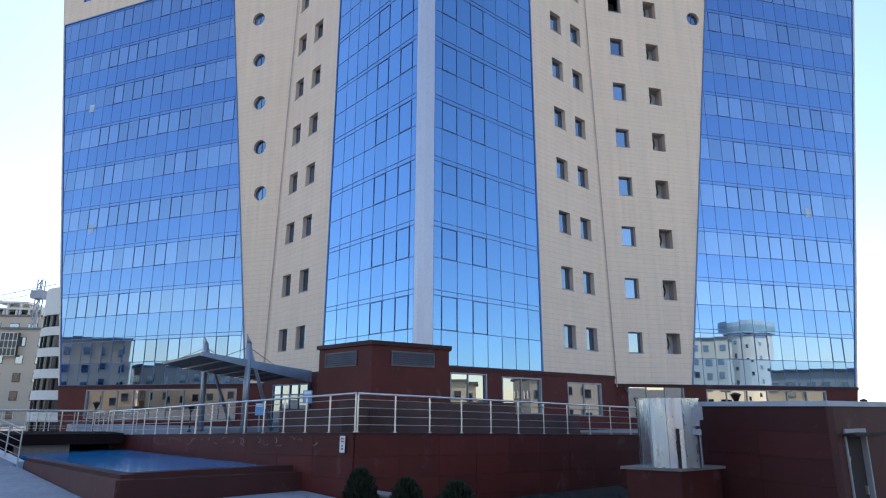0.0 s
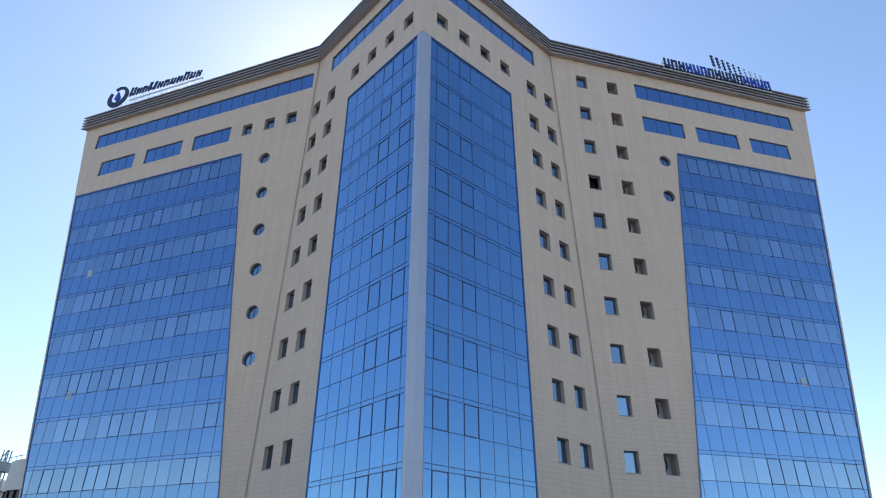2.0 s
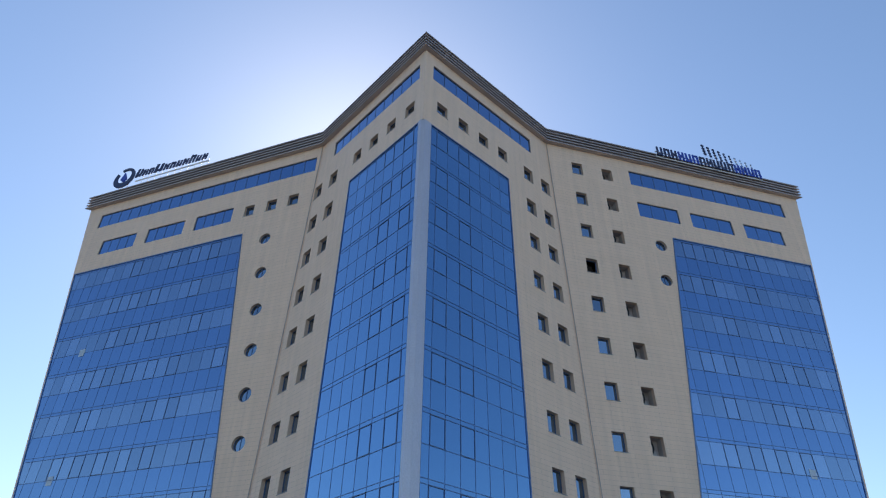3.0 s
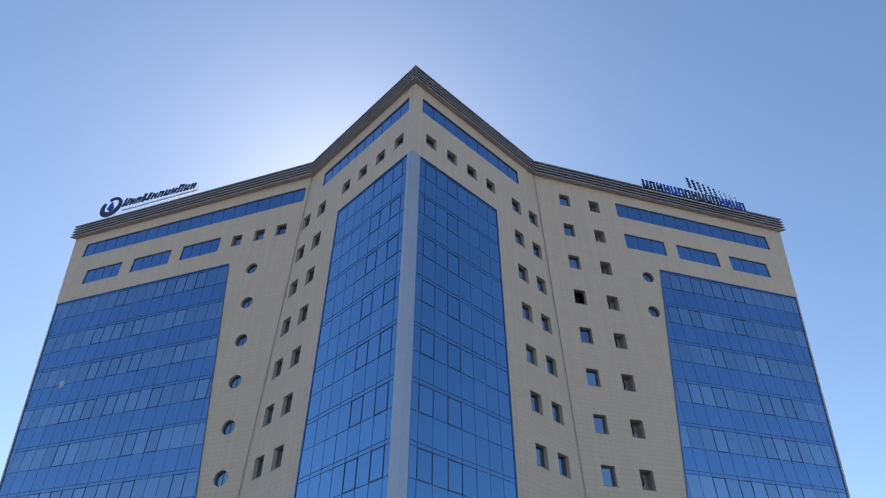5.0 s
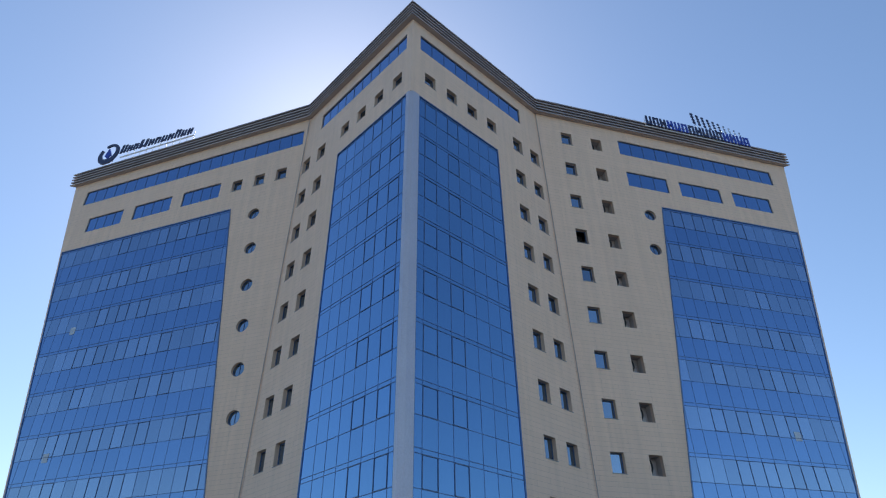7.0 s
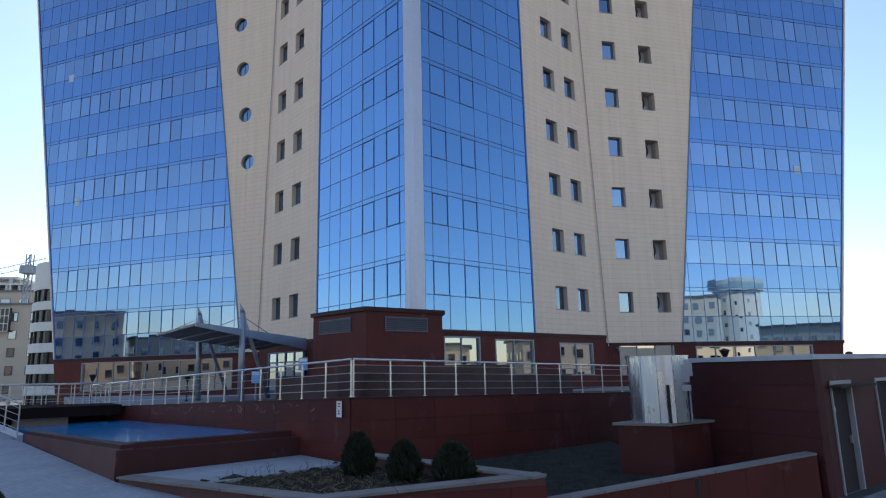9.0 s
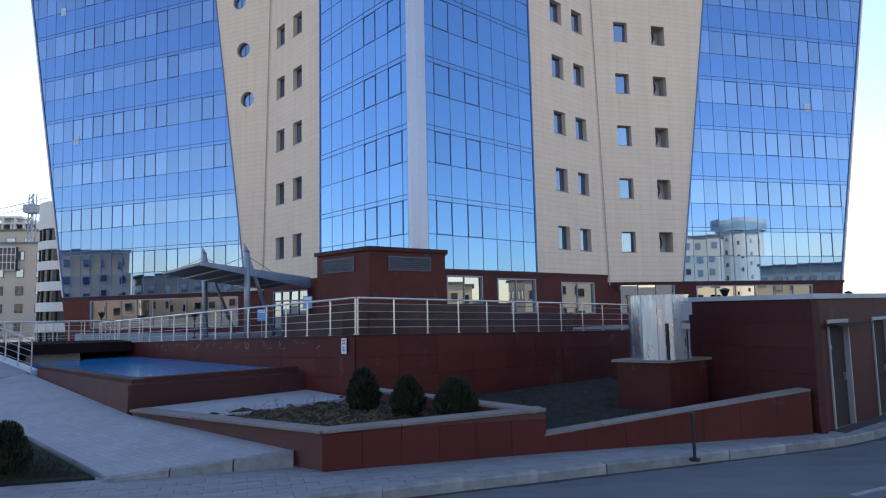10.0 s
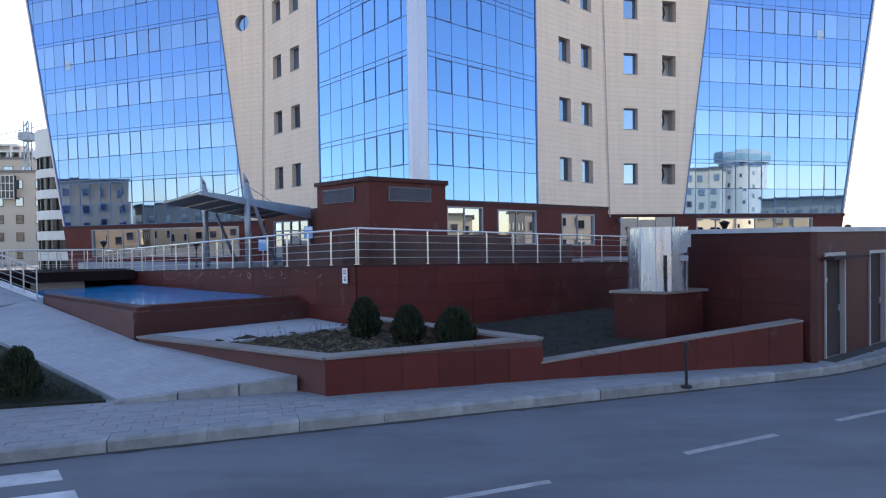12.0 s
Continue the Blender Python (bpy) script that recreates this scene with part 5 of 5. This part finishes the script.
stalks("turf_grass", [(-5.4, 9.85, 0), (-6.8, 9.55, 0), (-12.0, 9.2, 0), (-10.6, 14.4, 0)], 0.0, 5000, 0.07, 14, LEAF_TURF, "short dark grass of the turf patch", "grass", 0.6, turf_height)
stalks("bare_shoots", [(1.6, 12.8, 0), (3.6, 13.6, 0), (3.6, 15.5, 0), (1.6, 14.5, 0)], 0.42, 30, 0.7, 8, BARK, "thin bare shoots below the terrace wall", "stems")

# ---------------------------------------------------------------- signs on the roof, as plain shapes
Z_S = Z_TOP + 0.12
emblem = thing("roof_sign_emblem", WING_L.at(21.3, 0.2, Z_TOP), "dark blue round emblem sign on the roof edge", "sign")
bm = bmesh.new()
n = 28
cu, cv = 21.4, Z_TOP + 1.28
for i in range(n):
    t0, t1 = 2 * math.pi * i / n, 2 * math.pi * (i + 1) / n
    if 0.5 < t0 < 1.1:
        continue
    hexa(bm, [WING_L.at(cu + r * math.cos(t), 0.3, cv + r * math.sin(t)) for r, t in ((0.84 + 0.16 * math.sin(t0), t0), (1.3, t0), (1.3, t1), (0.84 + 0.16 * math.sin(t1), t1))],
         [WING_L.at(cu + r * math.cos(t), 0.42, cv + r * math.sin(t)) for r, t in ((0.84 + 0.16 * math.sin(t0), t0), (1.3, t0), (1.3, t1), (0.84 + 0.16 * math.sin(t1), t1))])
bmesh.ops.remove_doubles(bm, verts=bm.verts, dist=0.001)
part("ring", bm, SIGN_NAVY, emblem)
bm = bmesh.new()
drop = [(-0.4, -0.2), (0.0, -0.6), (0.45, -0.15), (0.1, 0.75), (-0.2, 0.2)]
hexa(bm, [WING_L.at(cu + x, 0.3, cv + z) for x, z in drop], [WING_L.at(cu + x, 0.42, cv + z) for x, z in drop])
part("drop", bm, SIGN_BLUE, emblem)
bm = bmesh.new()
for du in (-0.5, 0.5):
    tube(bm, WING_L.at(cu + du, 0.1, Z_TOP - 0.3), WING_L.at(cu + du, 0.1, cv), 0.03, 6)
part("bracket", bm, STEEL, emblem)

lettering = thing("roof_sign_bars", WING_L.at(15.5, 0.2, Z_TOP), "row of dark blue sign bars with pale edges on a rack", "sign")
widths = [0.70, 0.60, 0.56, 1.0, 0.62, 0.62, 0.62, 0.62, 0.62, 0.60, 0.56]
u = 19.95
for k, w in enumerate(widths):      # each one two leaning bars and a short cross bar
    h = 1.05 if k in (0, 3, 8) else 0.78
    z = Z_S + 0.78 - 0.02 * k
    bm = bmesh.new()
    for a0, a1, b0, b1, out in ((0.0, 0.32, 0.0, h, 0.4), (0.64, 0.95, 0.0, h * 0.92, 0.395), (0.3, 0.66, h * (0.1, 0.42, 0.74)[k % 3], h * (0.1, 0.42, 0.74)[k % 3] + 0.2, 0.385)):
        q = [(u - w * a0 - 0.18 * b0, b0), (u - w * a1 - 0.18 * b0, b0), (u - w * a1 - 0.18 * b1, b1), (u - w * a0 - 0.18 * b1, b1)]
        hexa(bm, [WING_L.at(a, 0.3, z + b) for a, b in q], [WING_L.at(a, out, z + b) for a, b in q])
    part("sign_bar", bm, SIGN_NAVY, lettering)
    u -= w + 0.155
bm = bmesh.new()
WING_L.box(bm, u, 20.0, 0.1, 0.16, Z_S + 0.42, Z_S + 0.56)
k = u
while k < 19.8:
    tube(bm, WING_L.at(k, 0.1, Z_TOP - 0.3), WING_L.at(k, 0.12, Z_S + 1.1), 0.025, 6)
    k += 0.8
part("rack", bm, WHITE, lettering, "pale steel rack")

lettering = thing("roof_sign_bars", WING_R.at(13, 0.2, Z_TOP), "row of blue and navy sign bars on a pale rack", "sign")
u = 9.62
for k in range(15):
    w = 0.60
    bm = bmesh.new()
    WING_R.box(bm, u, u + 0.19, 0.62, 0.7, Z_S - 0.8, Z_S + 0.28)
    WING_R.box(bm, u + w - 0.19, u + w, 0.62, 0.7, Z_S - 0.8, Z_S + 0.28)
    z = Z_S + (-0.75, -0.3, 0.06)[(k * 2 + k // 3) % 3]
    WING_R.box(bm, u + 0.19, u + w - 0.19, 0.625, 0.695, z, z + 0.2)
    part("sign_bar", bm, SIGN_BLUE if k in (3, 4, 5, 11, 12, 13, 14) else SIGN_NAVY, lettering)
    u += 0.76
bm = bmesh.new()
WING_R.box(bm, 9.5, 21.0, 0.5, 0.56, Z_S - 0.95, Z_S - 0.84)
WING_R.box(bm, 9.5, 21.0, 0.5, 0.56, Z_S - 0.3, Z_S - 0.22)
k = 9.6
while k < 21.0:
    tube(bm, WING_R.at(k, 0.53, Z_S - 1.0), WING_R.at(k, 0.53, Z_S + 0.2), 0.02, 6)
    k += 0.66
part("rack", bm, WHITE, lettering, "pale steel rack")
sails = thing("roof_sign_masts", WING_R.at(15, -0.3, Z_TOP), "rows of blue discs on thin leaning masts above the sign", "sign")
for k in range(10):
    u = 15.4 + k * 0.57
    top = 2.0 - 0.13 * k
    bm = bmesh.new()
    tube(bm, WING_R.at(u + 0.15, 0.2, Z_TOP - 0.2), WING_R.at(u, 0.2, Z_S + top + 0.5), 0.018, 5)
    tube(bm, WING_R.at(u + 0.5, 0.2, Z_TOP - 0.2), WING_R.at(u, 0.2, Z_S + top + 0.5), 0.018, 5)
    mast = part("mast", bm, STEEL, sails)
    for j in range(4):
        bm = bmesh.new()
        r = 0.18 - 0.009 * k
        c = Vector((u + 0.02 * j, Z_S + top + 0.45 - 0.36 * j, 0))
        tube(bm, WING_R.at(c.x, 0.24, c.y), WING_R.at(c.x, 0.28, c.y), r, 12)
        part("disc", bm, SIGN_NAVY if k < 6 else ZINC, mast)


# ---------------------------------------------------------------- other buildings
def block(name, origin, ang, length, depth, z1, wall_mat, storeys, bays, label, group="", win=(0.9, 1.1), roof_box=False, z0=-0.03, balcony=0, turn=False, trim=None):
    """A plain apartment block: walls, roof, cornice, and every window with frame and pane on the long side and one end."""
    o = Vector((*origin, 0))
    if turn:        # the windows look to the other side
        o, ang = o + heading(ang) * length, ang + 180
    d = heading(ang)
    back = Vector((-d.y, d.x, 0))
    ob = thing(name, (o.x, o.y, z0), label, "building", group)
    bm = bmesh.new()
    plan_pts = [o, o + d * length, o + d * length + back * depth, o + back * depth]
    prism(bm, [tuple(p[:2]) for p in plan_pts], z0, z1)
    part("wall", bm, wall_mat, ob)
    bm = bmesh.new()
    c = sum(plan_pts, Vector()) / 4
    prism(bm, [tuple((p + (p - c).normalized() * 0.4)[:2]) for p in plan_pts], z1, z1 + 0.35)
    if roof_box:
        q = [c + (p - c) * 0.3 for p in plan_pts]
        prism(bm, [tuple(p[:2]) for p in q], z1 + 0.35, z1 + 2.6)
    part("roof", bm, ROOFING, ob)
    f_mesh, g_mesh = bmesh.new(), bmesh.new()
    w, h = win
    box(f_mesh, -w / 2 - 0.08, w / 2 + 0.08, -0.06, 0.0, -h / 2 - 0.1, h / 2 + 0.08)
    box(g_mesh, -w / 2, w / 2, -0.09, -0.062, -h / 2, h / 2)
    f_mesh, g_mesh = mesh_of("window", f_mesh, trim or FRAME_LIGHT), mesh_of("pane", g_mesh, FAR_GLASS)
    step_z = (z1 - z0 - 0.6) / storeys
    sides = [(Face(o, ang, False), length, bays)]
    sides.append((Face(o + d * length, ang + 90, False), depth, max(2, int(bays * depth / length))))
    for face, run, n in sides:
        for s in range(storeys):
            for b in range(n):
                m = face.stand(run * (b + 0.5) / n, 0.0, z0 + step_z * (s + 0.55))
                fr = part("window", f_mesh, FRAME_LIGHT, ob, at=m)
                part("pane", g_mesh, FAR_GLASS, fr, at=m)
        if balcony:
            for s in range(1, storeys):
                for b in range(1, n, balcony):
                    bm = bmesh.new()
                    u = run * (b + 0.5) / n
                    face.box(bm, u - 1.4, u + 1.4, 0.0, 1.1, z0 + step_z * s - 0.05, z0 + step_z * s + 0.1)
                    face.box(bm, u - 1.4, u + 1.4, 1.0, 1.1, z0 + step_z * s + 0.1, z0 + step_z * s + 1.05)
                    part("balcony", bm, PALE, ob)
    return ob


def round_tower(name, x, y, r, z1, bands, label, white, dark, seg=28):
    ob = thing(name, (x, y, -0.03), label, "building")
    bm = bmesh.new()
    tube(bm, (x, y, -0.03), (x, y, z1), r - 0.25, seg)
    part("glazed_core", bm, dark, ob)
    for z0, h in bands:
        bm = bmesh.new()
        tube(bm, (x, y, z0), (x, y, z0 + h), r, seg)
        part("band", bm, white, ob)
    bm = bmesh.new()
    for i in range(seg):
        t = 2 * math.pi * i / seg
        tube(bm, (x + (r - 0.2) * math.cos(t), y + (r - 0.2) * math.sin(t), 0), (x + (r - 0.2) * math.cos(t), y + (r - 0.2) * math.sin(t), z1 - 0.5), 0.12, 5)
    part("mullions", bm, BLACK_METAL, ob)
    return ob


# seen past the left wing
round_tower("round_tower", -41.2, 74.5, 6.0, 15.2, [(12.6, 3.1), (10.28, 0.95), (7.95, 0.97), (5.6, 1.0), (3.3, 1.0), (1.0, 1.0)], "round office tower with white bands and dark glazing", PALE, TOWER_GLASS)
near_block = block("apartment_block", (-82, 92), 8, 22.5, 14, 13.9, BEIGE, 5, 8, "beige apartment block with brown-framed windows and a glazed bay", "apartment blocks", (0.95, 1.2), trim=BROWN_TRIM)
FLAT = Face((-82, 92), 8, False)
for u0, u1, z0, z1 in ((15.6, 17.9, 9.9, 13.4), (6.2, 9.0, 4.2, 13.2), (0.4, 3.2, 2.0, 13.2)):      # bays of dark glazing with pale bars
    bm = bmesh.new()
    FLAT.box(bm, u0, u1, 0.0, 0.8, z0, z1)
    bay = part("glazed_bay", bm, TOWER_GLASS, near_block, "dark glazed bay with pale bars")
    bm = bmesh.new()
    n = max(3, round((u1 - u0) / 0.55))
    for i in range(n + 1):
        u = u0 + (u1 - u0) * i / n
        FLAT.box(bm, u - 0.04, u + 0.04, 0.8, 0.86, z0, z1)
    z = z0
    while z <= z1:
        FLAT.box(bm, u0 - 0.05, u1 + 0.05, 0.86, 0.9, z - 0.05, z + 0.05)
        z += 1.15
    part("glazing_bars", bm, PALE, bay)
far_block = block("apartment_block", (-96, 112), 6, 22, 16, 18.6, BEIGE, 6, 7, "taller unfinished beige apartment block with a stepped roof", "apartment blocks", (1.5, 1.3), balcony=2, trim=BROWN_TRIM)
LOFT = Face((-96, 112), 6, False)
for u0, u1, z1 in ((7.5, 21.0, 20.4), (12.5, 18.5, 21.6)):     # set-back upper storeys on columns
    bm = bmesh.new()
    LOFT.box(bm, u0, u1, -9.0, -0.8, z1 - 0.35, z1)
    u = u0 + 0.3
    while u < u1:
        LOFT.box(bm, u - 0.2, u + 0.2, -1.4, -1.0, 18.6, z1 - 0.35)
        u += 2.2
    LOFT.box(bm, u0 + 1.0, u1 - 1.0, -8.5, -3.5, 18.6, z1 - 0.36)
    part("roof_storey", bm, PALE, far_block, "open pale roof storey on columns")
crane = thing("tower_crane", (-70.0, 106, 0), "pale lattice tower crane above the apartment blocks", "crane")
bm = bmesh.new()
for dx, dy in ((-0.4, -0.4), (0.4, -0.4), (0.4, 0.4), (-0.4, 0.4)):
    tube(bm, (-70.0 + dx, 106 + dy, 0), (-70.0 + dx, 106 + dy, 24.0), 0.10, 4)
for k in range(20):
    tube(bm, (-70.4, 105.6, 1.2 * k), (-69.6, 105.6, 1.2 * k + 1.2), 0.09, 4)
part("mast", bm, GREY_METAL, crane)
bm = bmesh.new()
for z in (23.2, 24.2):
    tube(bm, (-66.5, 105, z - 1.1), (-88.5, 111, z - 3.8), 0.07, 4)
for k in range(24):
    a = Vector((-66.5, 105, 22.1)).lerp(Vector((-88.5, 111, 19.4)), k / 24)
    tube(bm, a, a + Vector((-0.66, 0.2, 1.0)), 0.04, 4)
part("jib", bm, GREY_METAL, crane)
bm = bmesh.new()
box(bm, -71.0, -69.0, 105.0, 107.0, 20.6, 22.0)
box(bm, -68.4, -67.0, 104.6, 105.6, 20.4, 21.4)
part("cab", bm, GREY_METAL, crane)

# across the road behind and beside the viewpoint: what the facades mirror
block("apartment_block", (-93.3, 39.3), -72, 21, 14, 11.6, UMBER, 4, 8, "cream apartment block across the side street", "apartment blocks", (0.9, 1.2), False, turn=True)
block("apartment_block", (-90.4, 15.5), -75, 24, 14, 7.4, UMBER, 2, 9, "low beige apartment block across the side street", "apartment blocks", (1.0, 1.2), False, turn=True)
hi = round_tower("round_tower", 106, -20, 4.9, 15.6, [(0, 15.2)], "slender cream round tower with a pale crown", CREAM, FAR_GLASS)
bm = bmesh.new()
tube(bm, (106, -20, 15.6), (106, -20, 18.3), 5.5, 28)
part("crown", bm, CREAM, hi)
bm = bmesh.new()
tube(bm, (106, -20, 16.3), (106, -20, 17.5), 5.54, 28)
part("crown_band", bm, GREENISH, hi, "pale green band round the crown")
for k in range(6):
    for j in range(5):
        bm = bmesh.new()
        t = radians(95 + 24 * k)
        c = Vector((106 + 4.92 * math.cos(t), -20 + 4.92 * math.sin(t), 1.4 + 2.8 * j + 0.8 * (k % 2)))
        s = Vector((-math.sin(t), math.cos(t), 0)) * 0.24
        o = Vector((math.cos(t), math.sin(t), 0)) * 0.05
        hexa(bm, [c - s, c + s, c + s - o * 4, c - s - o * 4], [p + Vector((0, 0, 0.8)) for p in (c - s, c + s, c + s - o * 4, c - s - o * 4)])
        part("window", bm, FAR_GLASS, hi)
block("apartment_block", (84, -20), 62, 9, 10, 13.6, OCHRE, 5, 4, "sunlit ochre apartment block beside the round tower", "apartment blocks", turn=True)
block("apartment_block", (124, -30), 61, 11, 10, 6.8, BRICKISH, 2, 6, "low brown block in the mirrored street", "apartment blocks", turn=True)
block("apartment_block", (131, -17), 62, 9, 10, 6.2, OCHRE, 2, 4, "low ochre block in the mirrored street", "apartment blocks", turn=True)
block("apartment_block", (135, -8), 62, 4.5, 10, 6.5, TERRACOTTA, 2, 2, "bright orange block in the mirrored street", "apartment blocks", turn=True)
block("apartment_block", (133, 2), 82, 22, 12, 4.6, OCHRE, 1, 9, "low ochre terrace block with a pale roof line", "apartment blocks", turn=True)
block("apartment_block", (62, 14), 86, 12, 9, 6.2, OCHRE, 2, 6, "ochre street block mirrored in the ground-storey windows", "apartment blocks", turn=True)
block("apartment_block", (60, 34), 80, 16, 9, 6.8, BEIGE, 2, 7, "beige street block mirrored in the ground-storey windows", "apartment blocks", turn=True)
block("apartment_block", (-60, -62), 0, 120, 14, 15.0, BEIGE, 5, 30, "long beige apartment block behind the viewpoint", "apartment blocks", balcony=4, turn=True)

# ---------------------------------------------------------------- pieces of walls and pavements


def panels(face, length, z0, z1, rows, width, parent, proud=0.025, material=RED):
    """Clad a wall with boards set on it with open joints."""
    n = round(length / width)
    shared = {}
    for r in range(rows):
        h = (z1 - z0) / rows
        for i in range(n):
            w = length / n
            key = (round(w, 3), round(h, 3))
            if key not in shared:
                bm = bmesh.new()
                box(bm, -w / 2 + 0.003, w / 2 - 0.003, -proud, 0.0, 0.003, h - 0.003)
                shared[key] = mesh_of("panel", bm, material)
            part("panel", shared[key], material, parent, at=face.stand((i + 0.5) * w, 0.0, z0 + r * h) @ pose(0, random.uniform(-0.004, 0.004), 0, 0, 0, random.gauss(0, 0.1)))


retaining = bpy.data.objects["retaining_wall"]
for face, length, fall, width in ((TERR_R, 15.6, 0.027, 1.2), (TERR_L, 16.6, 0.034, 1.5)):     # boards follow the falling edge
    n = round(length / width)
    for i in range(n):
        ua, ub = length * i / n + 0.003, length * (i + 1) / n - 0.003
        ta, tb = Z_T - 0.055 - fall * ua, Z_T - 0.055 - fall * ub
        for r in range(4):
            q = [(ua, ta - 0.47 * r), (ub, tb - 0.47 * r), (ub, tb - 0.47 * (r + 1) + 0.006), (ua, ta - 0.47 * (r + 1) + 0.006)]
            bm = bmesh.new()
            proud = 0.03 + random.uniform(-0.003, 0.003)
            hexa(bm, [face.at(u, 0.0, v) for u, v in q], [face.at(u, proud, v) for u, v in q])
            part("panel", bm, RED, terrace)
panels(PL_F, LEN_F, 0.1, 0.735, 1, 0.63, planter, 0.02)
S_F = Face(s0, math.degrees(math.atan2(s1.y - s0.y, s1.x - s0.x)), False)
for i in range(7):
    ua, ub = (s1 - s0).length * i / 7 + 0.003, (s1 - s0).length * (i + 1) / 7 - 0.003
    q = [(ua, 0.06), (ub, 0.06), (ub, 0.435 + 0.52 * (i + 1) / 7), (ua, 0.435 + 0.52 * i / 7)]
    bm = bmesh.new()
    hexa(bm, [S_F.at(u, -0.02, v) for u, v in q], [S_F.at(u, 0.02, v) for u, v in q])
    part("panel", bm, RED, strip)
panels(KL, lenL, 0.3, Z_K - 0.01, 5, 1.5, kiosk, 0.025, RED_SHADED)

s = -9.0
stone = {}
while s < 13:
    length = 1.2 if s < 8 else 0.6
    p, q = k_at(s), k_at(s + length)
    key = round((q - p).length, 2)
    if key not in stone:
        bm = bmesh.new()
        w = key / 2 - 0.003
        hexa(bm, [(-w, 0, -0.1), (w, 0, -0.1), (w, 0.17, -0.1), (-w, 0.17, -0.1)], [(-w, 0.0, 0.135), (w, 0.0, 0.135), (w, 0.17, 0.135), (-w, 0.17, 0.135)])
        hexa(bm, [(-w, 0, 0.135), (w, 0, 0.135), (w, 0.17, 0.135), (-w, 0.17, 0.135)], [(-w, 0.02, 0.158), (w, 0.02, 0.158), (w, 0.17, 0.158), (-w, 0.17, 0.158)])
        stone[key] = mesh_of("kerb_stone", bm, KERB)
    m = (p + q) / 2
    ang = math.degrees(math.atan2(q.y - p.y, q.x - p.x))
    part("kerb_stone", stone[key], KERB, pavement, at=pose(m.x + random.gauss(0, 0.004), m.y + random.gauss(0, 0.004), random.gauss(0, 0.003), 0, random.gauss(0, 0.2), ang + random.gauss(0, 0.25)))
    s += length

bm = bmesh.new()
box(bm, -0.1965, 0.1965, -0.0965, 0.0965, -0.06, 0.0)
paver_mesh = mesh_of("paver", bm, PAVER)
bm = bmesh.new()
count = 0
for r in range(11):
    for i in range(-20, 38):
        s = i * 0.4 + (0.2 if r % 2 else 0.0)
        off = 0.27 + r * 0.2
        c = k_at(s, off)
        z = 0.152 + random.gauss(0, 0.0015)
        m = pose(c.x, c.y, z, random.gauss(0, 0.25), random.gauss(0, 0.25), 17.5 + random.gauss(0, 0.3))
        near = -5.2 < s < 8.0 and r < 8
        if near and count < 300:
            part("paver", paver_mesh, PAVER, pavement, at=m)
            count += 1
        elif s < 13:
            hexa(bm, [m @ Vector(v) for v in ((-0.196, -0.096, -0.05), (0.196, -0.096, -0.05), (0.196, 0.096, -0.05), (-0.196, 0.096, -0.05))],
                 [m @ Vector(v) for v in ((-0.196, -0.096, 0), (0.196, -0.096, 0), (0.196, 0.096, 0), (-0.196, 0.096, 0))])
tagged(part("pavers", bm, PAVER, pavement, tidy=False), kind="stuff")

# curls of pale lime bloom along the top of the wall above the pool
rnd = random.Random(21)
LIME = worn("lime_bloom", (0.30, 0.25, 0.24), 0.9, 0, 60, 6, 0.3)
for k in range(22):
    u = 1.6 + 0.42 * k + rnd.uniform(-0.12, 0.12)
    z = Z_T - 0.034 * u - 0.16 - rnd.uniform(0, 0.08)
    r, turn0, span = rnd.uniform(0.05, 0.15), rnd.uniform(0, 6.28), rnd.uniform(1.2, 3.2)
    bm = bmesh.new()
    w = rnd.uniform(0.008, 0.02)
    for j in range(8):
        t0, t1 = turn0 + span * j / 8, turn0 + span * (j + 1) / 8
        hexa(bm, [TERR_L.at(u + q * 1.4 * math.cos(t), 0.034, z + q * 0.6 * math.sin(t)) for q, t in ((r, t0), (r + w, t0), (r + w, t1), (r, t1))],
             [TERR_L.at(u + q * 1.4 * math.cos(t), 0.037, z + q * 0.6 * math.sin(t)) for q, t in ((r, t0), (r + w, t0), (r + w, t1), (r, t1))])
    part("lime_stain", bm, LIME, terrace)
